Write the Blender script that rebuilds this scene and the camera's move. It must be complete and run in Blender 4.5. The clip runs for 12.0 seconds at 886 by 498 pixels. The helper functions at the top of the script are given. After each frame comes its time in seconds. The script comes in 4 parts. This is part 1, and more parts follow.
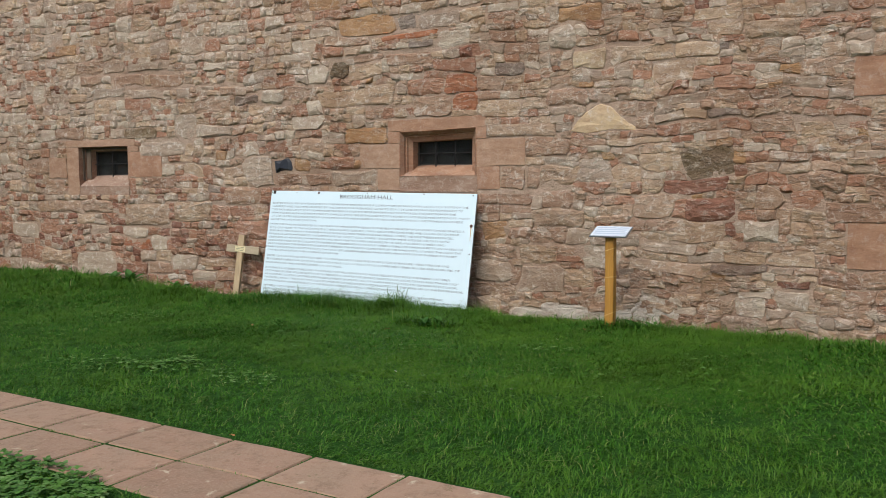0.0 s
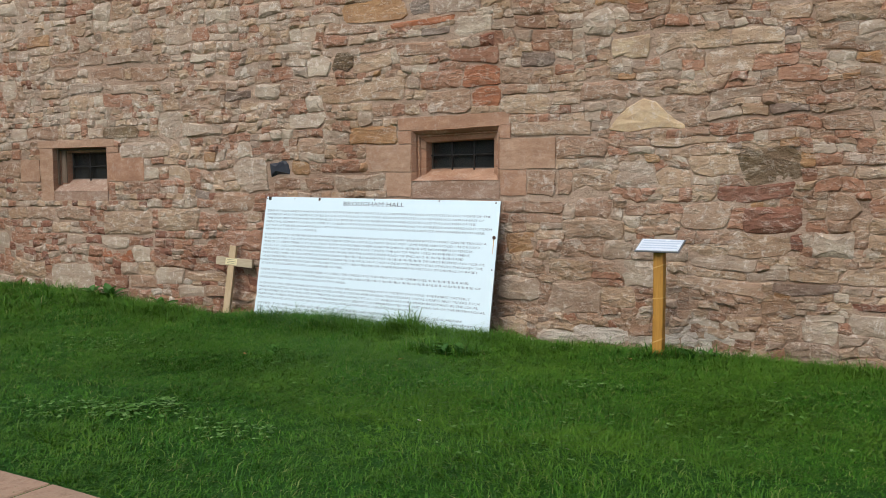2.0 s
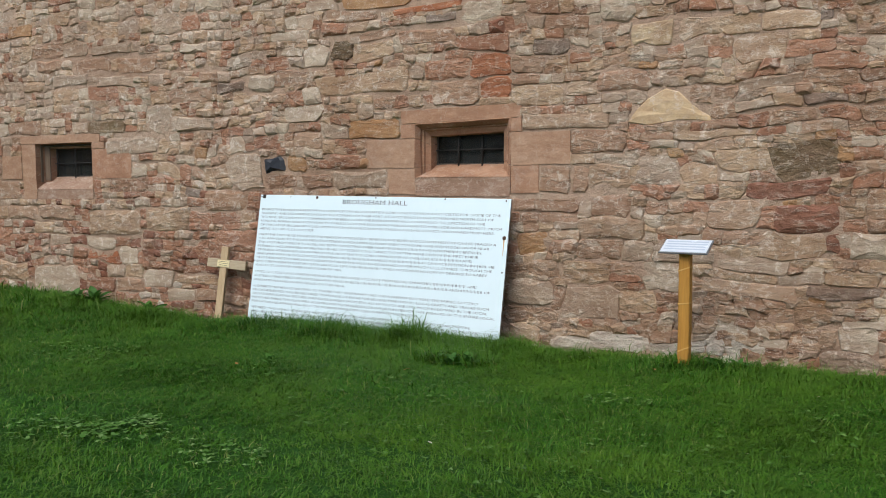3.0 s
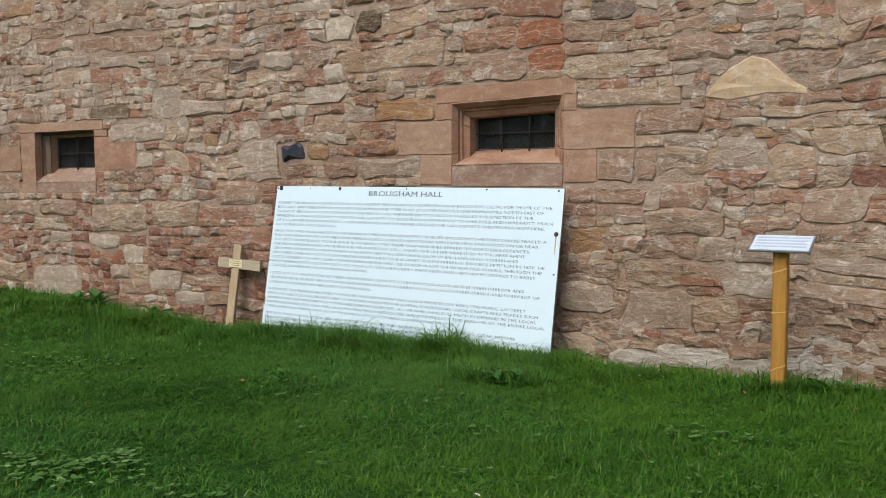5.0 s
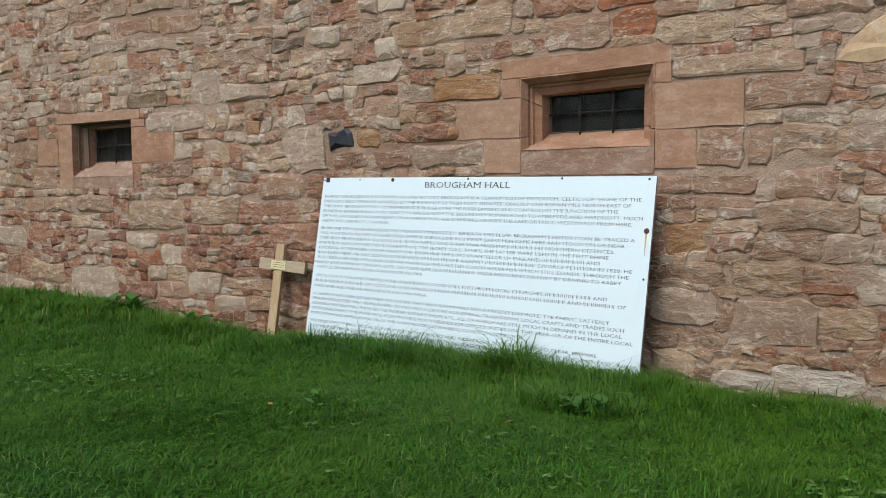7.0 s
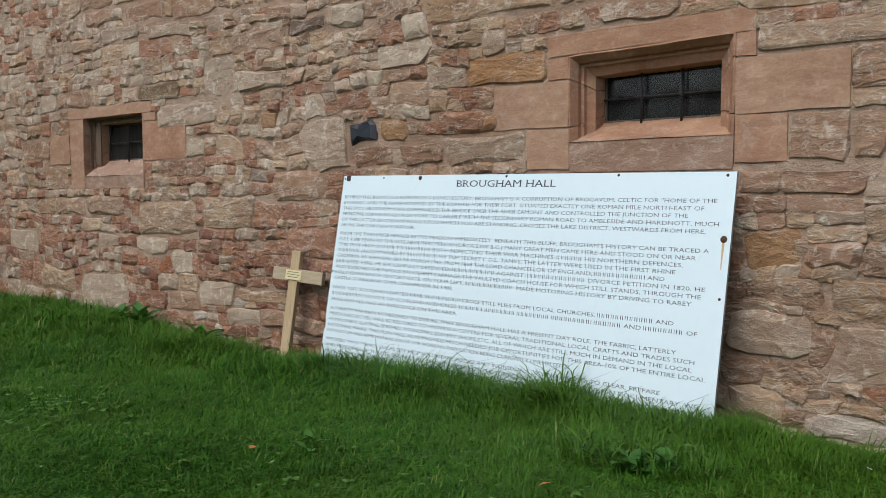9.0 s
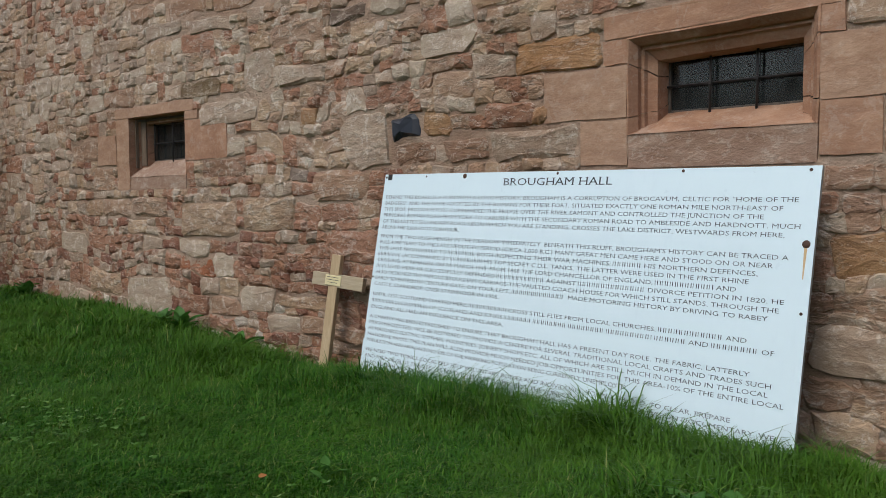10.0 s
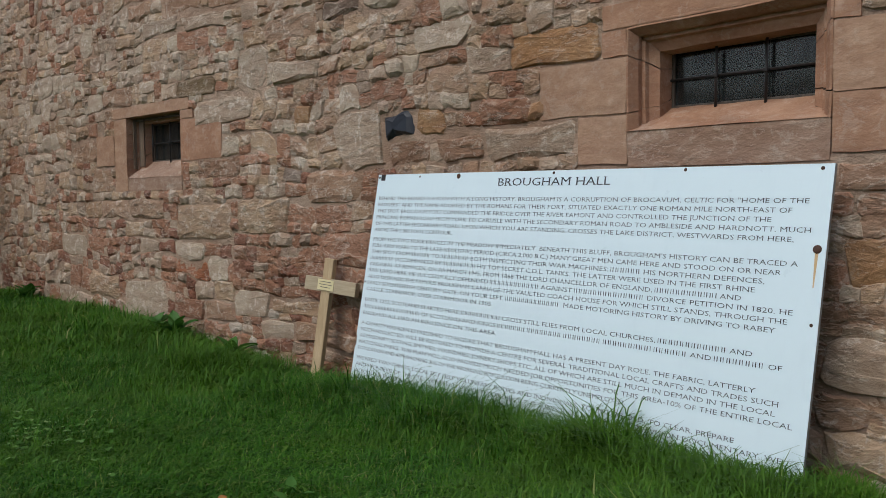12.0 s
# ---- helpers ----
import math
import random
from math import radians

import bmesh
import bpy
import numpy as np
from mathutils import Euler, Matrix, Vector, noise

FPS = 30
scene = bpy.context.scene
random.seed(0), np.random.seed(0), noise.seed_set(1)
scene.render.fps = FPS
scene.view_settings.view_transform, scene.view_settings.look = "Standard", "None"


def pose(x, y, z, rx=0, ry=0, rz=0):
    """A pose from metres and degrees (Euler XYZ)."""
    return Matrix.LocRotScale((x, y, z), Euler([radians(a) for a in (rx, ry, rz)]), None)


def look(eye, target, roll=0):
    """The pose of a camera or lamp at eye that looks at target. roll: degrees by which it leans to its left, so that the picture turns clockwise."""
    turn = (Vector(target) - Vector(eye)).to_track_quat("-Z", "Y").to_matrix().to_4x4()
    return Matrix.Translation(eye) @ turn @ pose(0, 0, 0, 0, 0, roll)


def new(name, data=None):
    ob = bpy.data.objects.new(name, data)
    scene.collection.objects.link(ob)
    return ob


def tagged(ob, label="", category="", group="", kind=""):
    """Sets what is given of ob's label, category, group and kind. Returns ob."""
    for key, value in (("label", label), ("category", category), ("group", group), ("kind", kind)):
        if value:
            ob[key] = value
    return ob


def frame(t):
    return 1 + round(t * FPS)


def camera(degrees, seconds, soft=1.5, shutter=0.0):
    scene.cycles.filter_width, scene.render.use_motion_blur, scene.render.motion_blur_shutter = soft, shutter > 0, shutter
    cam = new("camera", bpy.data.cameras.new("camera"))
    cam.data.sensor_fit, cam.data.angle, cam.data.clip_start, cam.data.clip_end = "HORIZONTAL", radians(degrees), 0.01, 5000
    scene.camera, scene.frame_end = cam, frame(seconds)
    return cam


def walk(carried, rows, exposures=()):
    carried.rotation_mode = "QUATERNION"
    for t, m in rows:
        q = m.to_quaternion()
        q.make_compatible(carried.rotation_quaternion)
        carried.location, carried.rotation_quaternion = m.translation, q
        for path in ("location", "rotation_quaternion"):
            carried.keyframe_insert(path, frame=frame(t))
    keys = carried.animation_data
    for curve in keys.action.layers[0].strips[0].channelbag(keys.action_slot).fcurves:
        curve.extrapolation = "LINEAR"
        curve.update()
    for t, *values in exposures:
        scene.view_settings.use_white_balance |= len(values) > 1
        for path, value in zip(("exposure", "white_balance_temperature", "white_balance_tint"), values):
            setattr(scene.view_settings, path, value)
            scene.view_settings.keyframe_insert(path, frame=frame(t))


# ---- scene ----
cam = camera(55.4, 12.0, soft=0.85)
PATH = [
    (0, (5.059, -8.958, 1.591), (4.167, -7.176, 1.432), -0.3),
    (0.5, (4.865, -8.744, 1.597), (3.975, -6.96, 1.438), -0.3),
    (1, (4.654, -8.497, 1.617), (3.768, -6.712, 1.458), -0.4),
    (1.5, (4.485, -8.277, 1.635), (3.602, -6.489, 1.476), -0.4),
    (2, (4.306, -8.03, 1.635), (3.428, -6.24, 1.479), -0.3),
    (2.5, (4.149, -7.809, 1.621), (3.274, -6.017, 1.467), -0.3),
    (3, (3.97, -7.567, 1.599), (3.1, -5.773, 1.444), -0.3),
    (5, (3.397, -6.613, 1.469), (2.465, -4.85, 1.322), -0.3),
    (5.5, (3.271, -6.403, 1.428), (2.316, -4.652, 1.285), -0.2),
    (6, (3.143, -6.139, 1.41), (2.129, -4.421, 1.264), -0.4),
    (6.5, (3.03, -5.914, 1.39), (1.975, -4.221, 1.245), -0.5),
    (8.3, (2.645, -5.076, 1.31), (1.523, -3.425, 1.187), -0.3),
    (8.5, (2.604, -4.987, 1.302), (1.464, -3.348, 1.182), -0.2),
    (9, (2.525, -4.759, 1.305), (1.337, -3.154, 1.187), -0.2),
    (9.5, (2.438, -4.506, 1.297), (1.202, -2.937, 1.183), -0.3),
    (10, (2.36, -4.259, 1.298), (1.04, -2.761, 1.183), -0.4),
    (10.5, (2.311, -4.105, 1.301), (0.939, -2.654, 1.186), -0.5),
    (11, (2.3, -3.998, 1.283), (0.929, -2.546, 1.169), -0.5),
    (11.5, (2.306, -3.943, 1.28), (0.937, -2.49, 1.169), -0.4),
    (12, (2.327, -3.91, 1.293), (0.962, -2.453, 1.183), -0.4),
]
walk(cam, [(t, look(eye, target, roll)) for t, eye, target, roll in PATH],
     exposures=[(0, 0.20, 6250, 6.0), (3.0, 0.21, 6250, 6.0), (6.5, 0.15, 6250, 6.0), (9.0, 0.02, 6200, 6.0), (10.5, -0.22, 6150, 6.0), (12.0, -0.28, 6150, 6.0)])

# ---- light: an overcast sky with a soft, weak sun ----
SUN_FROM = Vector((-1.0, -8.0, 10.0))
sky_world = bpy.data.worlds.new("overcast_sky")
scene.world = sky_world
sky_world.use_nodes = True
wn = sky_world.node_tree
sky_tex = wn.nodes.new("ShaderNodeTexSky")
sky_tex.sky_type = "NISHITA"
sky_tex.sun_disc = False
sky_tex.sun_elevation = math.atan2(SUN_FROM.z, math.hypot(SUN_FROM.x, SUN_FROM.y))
sky_tex.sun_rotation = math.atan2(SUN_FROM.x, SUN_FROM.y)
sky_tex.air_density, sky_tex.dust_density, sky_tex.ozone_density = 1.0, 3.0, 0.8
wn.links.new(sky_tex.outputs[0], wn.nodes["Background"].inputs[0])
wn.nodes["Background"].inputs[1].default_value = 0.17
sun_data = bpy.data.lights.new("sun", "SUN")
sun_data.energy, sun_data.angle, sun_data.color = 1.3, radians(40), (1.0, 0.97, 0.94)
new("sun", sun_data).matrix_world = look(SUN_FROM, (0, 0, 0))


# ---- materials ----
class Nodes:
    """A small builder for node materials that work in world space."""

    def __init__(self, name):
        self.mat = bpy.data.materials.new(name)
        self.mat.use_nodes = True
        self.t = self.mat.node_tree
        self.bsdf = self.t.nodes["Principled BSDF"]
        self.geo = self.t.nodes.new("ShaderNodeNewGeometry")
        self.pos = self.geo.outputs["Position"]

    def put(self, value, socket):
        if hasattr(value, "links"):
            self.t.links.new(value, socket)
        else:
            socket.default_value = value

    def node(self, kind, **sets):
        n = self.t.nodes.new("ShaderNode" + kind)
        for k, v in sets.items():
            n.inputs[k].default_value = v
        return n

    def stretch(self, sx, sy, sz):
        n = self.t.nodes.new("ShaderNodeMapping")
        self.put(self.pos, n.inputs["Vector"])
        n.inputs["Scale"].default_value = (sx, sy, sz)
        return n.outputs[0]

    def noise(self, scale, detail=4.0, rough=0.55, vec=None, distort=0.0):
        n = self.node("TexNoise", Scale=scale, Detail=detail, Roughness=rough, Distortion=distort)
        self.put(vec or self.pos, n.inputs["Vector"])
        return n.outputs[0]

    def cells(self, scale, vec=None):
        n = self.node("TexVoronoi", Scale=scale)
        self.put(vec or self.pos, n.inputs["Vector"])
        return n.outputs["Distance"]

    def math(self, op, a, b=0.0):
        n = self.t.nodes.new("ShaderNodeMath")
        n.operation = op
        self.put(a, n.inputs[0]), self.put(b, n.inputs[1])
        return n.outputs[0]

    def span(self, v, lo, hi, to_lo=0.0, to_hi=1.0):
        n = self.t.nodes.new("ShaderNodeMapRange")
        self.put(v, n.inputs[0])
        for i, x in enumerate((lo, hi, to_lo, to_hi)):
            n.inputs[i + 1].default_value = x
        return n.outputs[0]

    def ramp(self, v, *stops, step=False):
        n = self.t.nodes.new("ShaderNodeValToRGB")
        e = n.color_ramp.elements
        if step:
            n.color_ramp.interpolation = "CONSTANT"
        while len(e) < len(stops):
            e.new(0.5)
        for el, (p, c) in zip(e, stops):
            el.position, el.color = p, (*c, 1)
        self.put(v, n.inputs[0])
        return n.outputs[0]

    def mix(self, fac, a, b, how="MIX"):
        n = self.t.nodes.new("ShaderNodeMix")
        n.data_type, n.blend_type = "RGBA", how
        self.put(fac, n.inputs[0])
        for v, s in ((a, n.inputs[6]), (b, n.inputs[7])):
            self.put((*v, 1) if isinstance(v, tuple) else v, s)
        return n.outputs[2]

    def random(self):
        n = self.t.nodes.new("ShaderNodeObjectInfo")
        return self.math("FRACT", self.math("ADD", n.outputs["Random"], self.geo.outputs["Random Per Island"]))

    def done(self, colour, rough=0.8, height=None, depth=0.01, strength=1.0, metal=0.0, spec=0.3):
        self.put((*colour, 1) if isinstance(colour, tuple) else colour, self.bsdf.inputs["Base Color"])
        self.put(rough, self.bsdf.inputs["Roughness"])
        self.bsdf.inputs["Metallic"].default_value = metal
        self.bsdf.inputs["Specular IOR Level"].default_value = spec
        if height is not None:
            b = self.node("Bump", Strength=strength, Distance=depth)
            self.put(height, b.inputs["Height"])
            self.put(b.outputs[0], self.bsdf.inputs["Normal"])
        return self.mat


def ledges(n, v, steps, sharp=5.0):
    """Turns a smooth field into broken, flaking layers."""
    k = n.math("MULTIPLY", v, steps)
    return n.math("DIVIDE", n.math("ADD", n.math("FLOOR", k), n.math("POWER", n.math("FRACT", k), sharp)), steps)


def sandstone(name, stops, pale=0.35, bed=1.0, relief=0.014, stain=0.75):
    """Rough weathered sandstone: one tone a stone, bedding streaks, mottling, pale crusts and painted ledge highlights.
    """
    n = Nodes(name)
    base = n.mix(1.0, n.ramp(n.random(), *stops), (1.0, 0.95, 0.90), "MULTIPLY")
    broad = n.noise(2.3, 4)
    fine = n.noise(46, 6, 0.7)
    bedded = n.noise(3.6, 9, 0.63, n.stretch(1.1, 1.0, 2.9), 0.25)
    lumpy = n.noise(8, 8, 0.66, n.stretch(1.0, 1.0, 1.5), 0.3)
    chunk = n.cells(9, n.stretch(1.0, 1.0, 1.8))
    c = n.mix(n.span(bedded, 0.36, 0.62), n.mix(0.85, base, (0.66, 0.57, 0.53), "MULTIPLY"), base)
    c = n.mix(n.span(broad, 0.40, 0.68, 0.0, 0.30), c, (0.36, 0.22, 0.155))
    c = n.mix(n.span(lumpy, 0.48, 0.70, 0.0, pale), c, (0.47, 0.38, 0.30))
    c = n.mix(n.span(fine, 0.35, 0.68, 0.0, 0.5), c, n.mix(1.0, c, (0.72, 0.69, 0.67), "MULTIPLY"))
    crust = n.noise(13, 8, 0.72, None, 0.4)
    c = n.mix(n.span(crust, 0.54, 0.63, 0.0, min(0.85, pale * 1.7)), c, (0.63, 0.54, 0.44))
    c = n.mix(n.span(n.noise(5.2, 9, 0.7, None, 0.6), 0.585, 0.63, 0.0, min(0.6, pale * 1.3)), c, (0.66, 0.58, 0.48))
    c = n.mix(n.span(n.noise(21, 6, 0.7), 0.64, 0.76, 0.0, 0.45), c, (0.09, 0.075, 0.06))
    c = n.mix(n.span(n.noise(0.85, 5, 0.6, None, 0.5), 0.46, 0.66, 0.0, stain), c, n.mix(1.0, c, (0.72, 0.64, 0.57), "MULTIPLY"))
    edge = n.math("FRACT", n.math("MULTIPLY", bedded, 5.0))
    # highlights painted into the colour along ledge lips, with dark crevice shade beside them
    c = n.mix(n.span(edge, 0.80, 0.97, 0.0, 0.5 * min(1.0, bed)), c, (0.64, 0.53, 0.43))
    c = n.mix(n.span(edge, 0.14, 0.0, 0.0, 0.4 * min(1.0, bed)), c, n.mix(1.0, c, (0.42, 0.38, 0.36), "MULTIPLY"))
    h = n.math("ADD", n.math("MULTIPLY", ledges(n, bedded, 5.0, 7.0), 1.25 * bed), n.math("MULTIPLY", lumpy, 0.4 + 1.25 * bed))
    h = n.math("ADD", h, n.math("MULTIPLY", chunk, 0.45 * bed))
    h = n.math("ADD", n.math("MULTIPLY", h, n.span(n.math("FRACT", n.math("MULTIPLY", n.random(), 7.3)), 0.0, 1.0, 0.35, 1.0)), n.math("MULTIPLY", fine, 0.24))
    return n.done(c, n.span(fine, 0.2, 0.8, 0.75, 0.98), h, relief * 2.5, 1.0, spec=0.2)


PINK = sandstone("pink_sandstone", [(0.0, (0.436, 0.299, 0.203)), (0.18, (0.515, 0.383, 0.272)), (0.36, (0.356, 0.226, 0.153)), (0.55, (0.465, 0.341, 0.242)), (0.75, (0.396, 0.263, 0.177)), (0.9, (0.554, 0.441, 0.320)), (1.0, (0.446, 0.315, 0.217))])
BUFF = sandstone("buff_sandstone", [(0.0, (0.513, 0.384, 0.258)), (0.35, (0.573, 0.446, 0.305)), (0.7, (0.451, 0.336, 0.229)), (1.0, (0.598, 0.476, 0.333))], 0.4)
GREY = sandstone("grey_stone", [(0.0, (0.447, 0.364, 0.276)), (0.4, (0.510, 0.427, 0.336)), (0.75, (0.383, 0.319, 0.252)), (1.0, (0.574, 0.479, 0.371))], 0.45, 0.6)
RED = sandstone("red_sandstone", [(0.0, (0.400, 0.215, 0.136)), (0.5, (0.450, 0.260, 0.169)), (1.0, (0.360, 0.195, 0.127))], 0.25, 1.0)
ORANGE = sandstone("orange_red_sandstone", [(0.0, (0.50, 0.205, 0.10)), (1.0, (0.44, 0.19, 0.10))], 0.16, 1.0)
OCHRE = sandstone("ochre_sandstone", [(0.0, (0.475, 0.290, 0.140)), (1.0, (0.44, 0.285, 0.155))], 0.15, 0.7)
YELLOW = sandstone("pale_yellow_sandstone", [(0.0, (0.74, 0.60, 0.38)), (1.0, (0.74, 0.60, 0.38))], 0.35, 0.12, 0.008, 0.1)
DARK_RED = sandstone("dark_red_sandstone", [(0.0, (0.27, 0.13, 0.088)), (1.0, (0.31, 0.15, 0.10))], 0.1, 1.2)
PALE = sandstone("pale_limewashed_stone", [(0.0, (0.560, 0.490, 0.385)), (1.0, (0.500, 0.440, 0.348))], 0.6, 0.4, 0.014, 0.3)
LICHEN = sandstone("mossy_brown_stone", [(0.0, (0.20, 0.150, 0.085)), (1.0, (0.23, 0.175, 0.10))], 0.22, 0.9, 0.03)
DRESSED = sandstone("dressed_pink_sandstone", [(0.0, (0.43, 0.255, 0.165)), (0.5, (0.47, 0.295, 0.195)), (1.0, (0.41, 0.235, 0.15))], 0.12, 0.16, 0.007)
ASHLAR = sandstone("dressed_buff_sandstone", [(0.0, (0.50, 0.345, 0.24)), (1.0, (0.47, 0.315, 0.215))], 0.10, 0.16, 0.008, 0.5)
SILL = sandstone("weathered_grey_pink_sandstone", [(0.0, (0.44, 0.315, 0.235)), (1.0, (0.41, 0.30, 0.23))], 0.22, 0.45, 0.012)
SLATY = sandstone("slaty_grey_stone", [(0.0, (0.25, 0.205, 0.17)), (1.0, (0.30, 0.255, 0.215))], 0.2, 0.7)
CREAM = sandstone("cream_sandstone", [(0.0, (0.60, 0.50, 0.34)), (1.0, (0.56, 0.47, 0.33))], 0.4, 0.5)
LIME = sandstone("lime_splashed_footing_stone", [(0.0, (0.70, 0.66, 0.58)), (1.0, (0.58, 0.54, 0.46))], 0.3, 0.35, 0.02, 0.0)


def mortar_material():
    n = Nodes("lime_mortar")
    fine, mid, broad = n.noise(60, 6, 0.7), n.noise(11, 6, 0.6), n.noise(0.9, 3)
    c = n.ramp(mid, (0.3, (0.40, 0.275, 0.195)), (0.55, (0.48, 0.345, 0.25)), (0.75, (0.58, 0.455, 0.345)))
    c = n.mix(n.span(broad, 0.4, 0.65, 0.0, 0.5), c, (0.46, 0.355, 0.27))
    c = n.mix(n.span(fine, 0.35, 0.65, 0.0, 0.5), c, n.mix(1.0, c, (0.68, 0.66, 0.64), "MULTIPLY"))
    c = n.mix(n.span(n.noise(0.85, 5, 0.6, None, 0.5), 0.46, 0.66, 0.0, 0.75), c, n.mix(1.0, c, (0.74, 0.62, 0.55), "MULTIPLY"))
    h = n.math("ADD", mid, n.math("MULTIPLY", fine, 0.6))
    return n.done(c, 0.95, h, 0.03, 1.0, spec=0.1)


def slab_material():
    n = Nodes("red_sandstone_flag")
    r = n.random()
    c = n.ramp(r, (0.0, (0.330, 0.195, 0.124)), (0.5, (0.380, 0.235, 0.150)), (1.0, (0.290, 0.170, 0.106)))
    broad, mid, fine = n.noise(2.6, 5, 0.6, None, 0.4), n.noise(9, 7, 0.68), n.noise(70, 5, 0.7)
    c = n.mix(n.span(broad, 0.38, 0.62, 0.0, 0.6), c, (0.300, 0.205, 0.131))
    c = n.mix(n.span(mid, 0.50, 0.68, 0.0, 0.7), c, (0.200, 0.125, 0.077))
    c = n.mix(n.span(fine, 0.45, 0.65, 0.0, 0.4), c, (0.420, 0.300, 0.200))
    c = n.mix(n.span(n.noise(5.5, 6, 0.65, None, 0.6), 0.62, 0.68, 0.0, 0.75), c, (0.560, 0.470, 0.322))
    c = n.mix(n.span(n.noise(16, 5, 0.6), 0.66, 0.71, 0.0, 0.7), c, (0.130, 0.130, 0.044))
    return n.done(c, n.span(mid, 0.3, 0.7, 0.7, 0.95), n.math("ADD", mid, n.math("MULTIPLY", fine, 0.4)), 0.009, 0.9, spec=0.25)


def leafy(name, stops, patch, sheen=0.55, through_light=0.3):
    """Leaves and blades, one tone each, in patches, that let some light through."""
    n = Nodes(name)
    c = n.ramp(n.random(), *stops)
    big = n.noise(0.75, 4, 0.6)
    c = n.mix(n.span(big, 0.45, 0.60, 0.0, 0.65), c, patch)
    c = n.mix(n.span(n.noise(1.5, 4, 0.6), 0.48, 0.62, 0.0, 0.6), c, n.mix(1.0, c, (0.62, 0.72, 0.66), "MULTIPLY"))
    tuft = n.noise(6.5, 3, 0.6)
    c = n.mix(n.span(tuft, 0.38, 0.66, 0.0, 0.6), c, n.mix(1.0, c, (0.58, 0.66, 0.6), "MULTIPLY"))
    m = n.done(c, sheen, spec=0.25)
    glow = n.t.nodes.new("ShaderNodeBsdfTranslucent")
    n.put(c, glow.inputs[0])
    mixer = n.t.nodes.new("ShaderNodeMixShader")
    mixer.inputs[0].default_value = through_light
    n.t.links.new(n.bsdf.outputs[0], mixer.inputs[1])
    n.t.links.new(glow.outputs[0], mixer.inputs[2])
    n.t.links.new(mixer.outputs[0], n.t.nodes["Material Output"].inputs[0])
    return m


def soil_material():
    n = Nodes("turf_base")
    mid = n.noise(30, 6, 0.7)
    c = n.ramp(mid, (0.3, (0.014, 0.045, 0.006)), (0.55, (0.025, 0.085, 0.010)), (0.8, (0.05, 0.11, 0.02)))
    c = n.mix(n.span(n.noise(1.1, 4), 0.4, 0.65, 0.0, 0.5), c, (0.035, 0.09, 0.015))
    return n.done(c, 0.95, mid, 0.03, 1.0, spec=0.1)


def wood_material(name, dark, light, along, scale=1.0, knots=0.0):
    n = Nodes(name)
    s = {"x": (1.2, 22, 22), "z": (22, 22, 1.2)}[along]
    grain = n.noise(1.6 * scale, 6, 0.6, n.stretch(*s), 0.6)
    fine = n.noise(9, 5, 0.6, n.stretch(*s))
    c = n.ramp(grain, (0.3, dark), (0.65, light))
    c = n.mix(n.span(fine, 0.4, 0.7, 0.0, 0.4), c, dark)
    if knots:
        c = n.mix(n.span(n.noise(5, 3, 0.5, n.stretch(1, 1, 0.8), 1.2), 0.58, 0.64, 0.0, knots), c, light)
    return n.done(c, n.span(fine, 0.3, 0.7, 0.45, 0.7), n.math("ADD", grain, n.math("MULTIPLY", fine, 0.6)), 0.003, 0.8)


def painted(name, colour, worn, rough=0.4, amount=0.25):
    n = Nodes(name)
    c = n.mix(n.span(n.noise(3.5, 6, 0.65), 0.45, 0.75, 0.0, amount), colour, worn)
    streak = n.noise(6, 4, 0.6, n.stretch(4, 4, 0.5))
    c = n.mix(n.span(streak, 0.55, 0.75, 0.0, amount), c, worn)
    return n.done(c, n.span(n.noise(12, 4), 0.3, 0.7, rough - 0.08, rough + 0.12), n.noise(25, 3), 0.001, 0.3, spec=0.4)


MORTAR, SLAB, SOIL = mortar_material(), slab_material(), soil_material()
BLADE = leafy("grass_blade", [(0.0, (0.022, 0.088, 0.003)), (0.4, (0.043, 0.145, 0.006)), (0.75, (0.074, 0.200, 0.011)), (0.92, (0.12, 0.235, 0.022)), (1.0, (0.27, 0.28, 0.09))], (0.110, 0.222, 0.015))
WEED = leafy("weed_leaf", [(0.0, (0.05, 0.15, 0.02)), (1.0, (0.10, 0.23, 0.04))], (0.07, 0.18, 0.03))
CLOVER = leafy("clover_leaf", [(0.0, (0.08, 0.20, 0.025)), (0.7, (0.13, 0.26, 0.05)), (1.0, (0.30, 0.42, 0.16))], (0.11, 0.23, 0.035))
PETAL = painted("white_petal", (0.8, 0.8, 0.76), (0.7, 0.68, 0.55))
BOARD_WHITE = painted("white_board_paint", (0.70, 0.82, 0.855), (0.62, 0.73, 0.77), 0.35, 0.2)
BOARD_EDGE = wood_material("weathered_board_edge", (0.24, 0.215, 0.19), (0.46, 0.44, 0.41), "z")
LETTER = painted("black_lettering", (0.045, 0.048, 0.055), (0.09, 0.09, 0.095), 0.5)
RUST = painted("rusty_iron", (0.055, 0.028, 0.018), (0.13, 0.055, 0.025), 0.75, 0.6)
RUST_STAIN = painted("rust_stain", (0.55, 0.36, 0.16), (0.66, 0.52, 0.32), 0.5, 0.7)
IRON = painted("dark_iron", (0.02, 0.018, 0.017), (0.07, 0.045, 0.035), 0.6, 0.5)
POST_WOOD = wood_material("golden_stained_timber", (0.36, 0.17, 0.03), (0.50, 0.26, 0.05), "z", 1.0, 0.5)
SCAR_WOOD = wood_material("pale_golden_timber", (0.48, 0.27, 0.07), (0.60, 0.37, 0.12), "x")
CROSS_WOOD = wood_material("pale_planed_timber", (0.40, 0.285, 0.155), (0.54, 0.41, 0.25), "z")
CROSS_ARM = wood_material("pale_planed_timber_arm", (0.36, 0.285, 0.18), (0.50, 0.41, 0.28), "x")
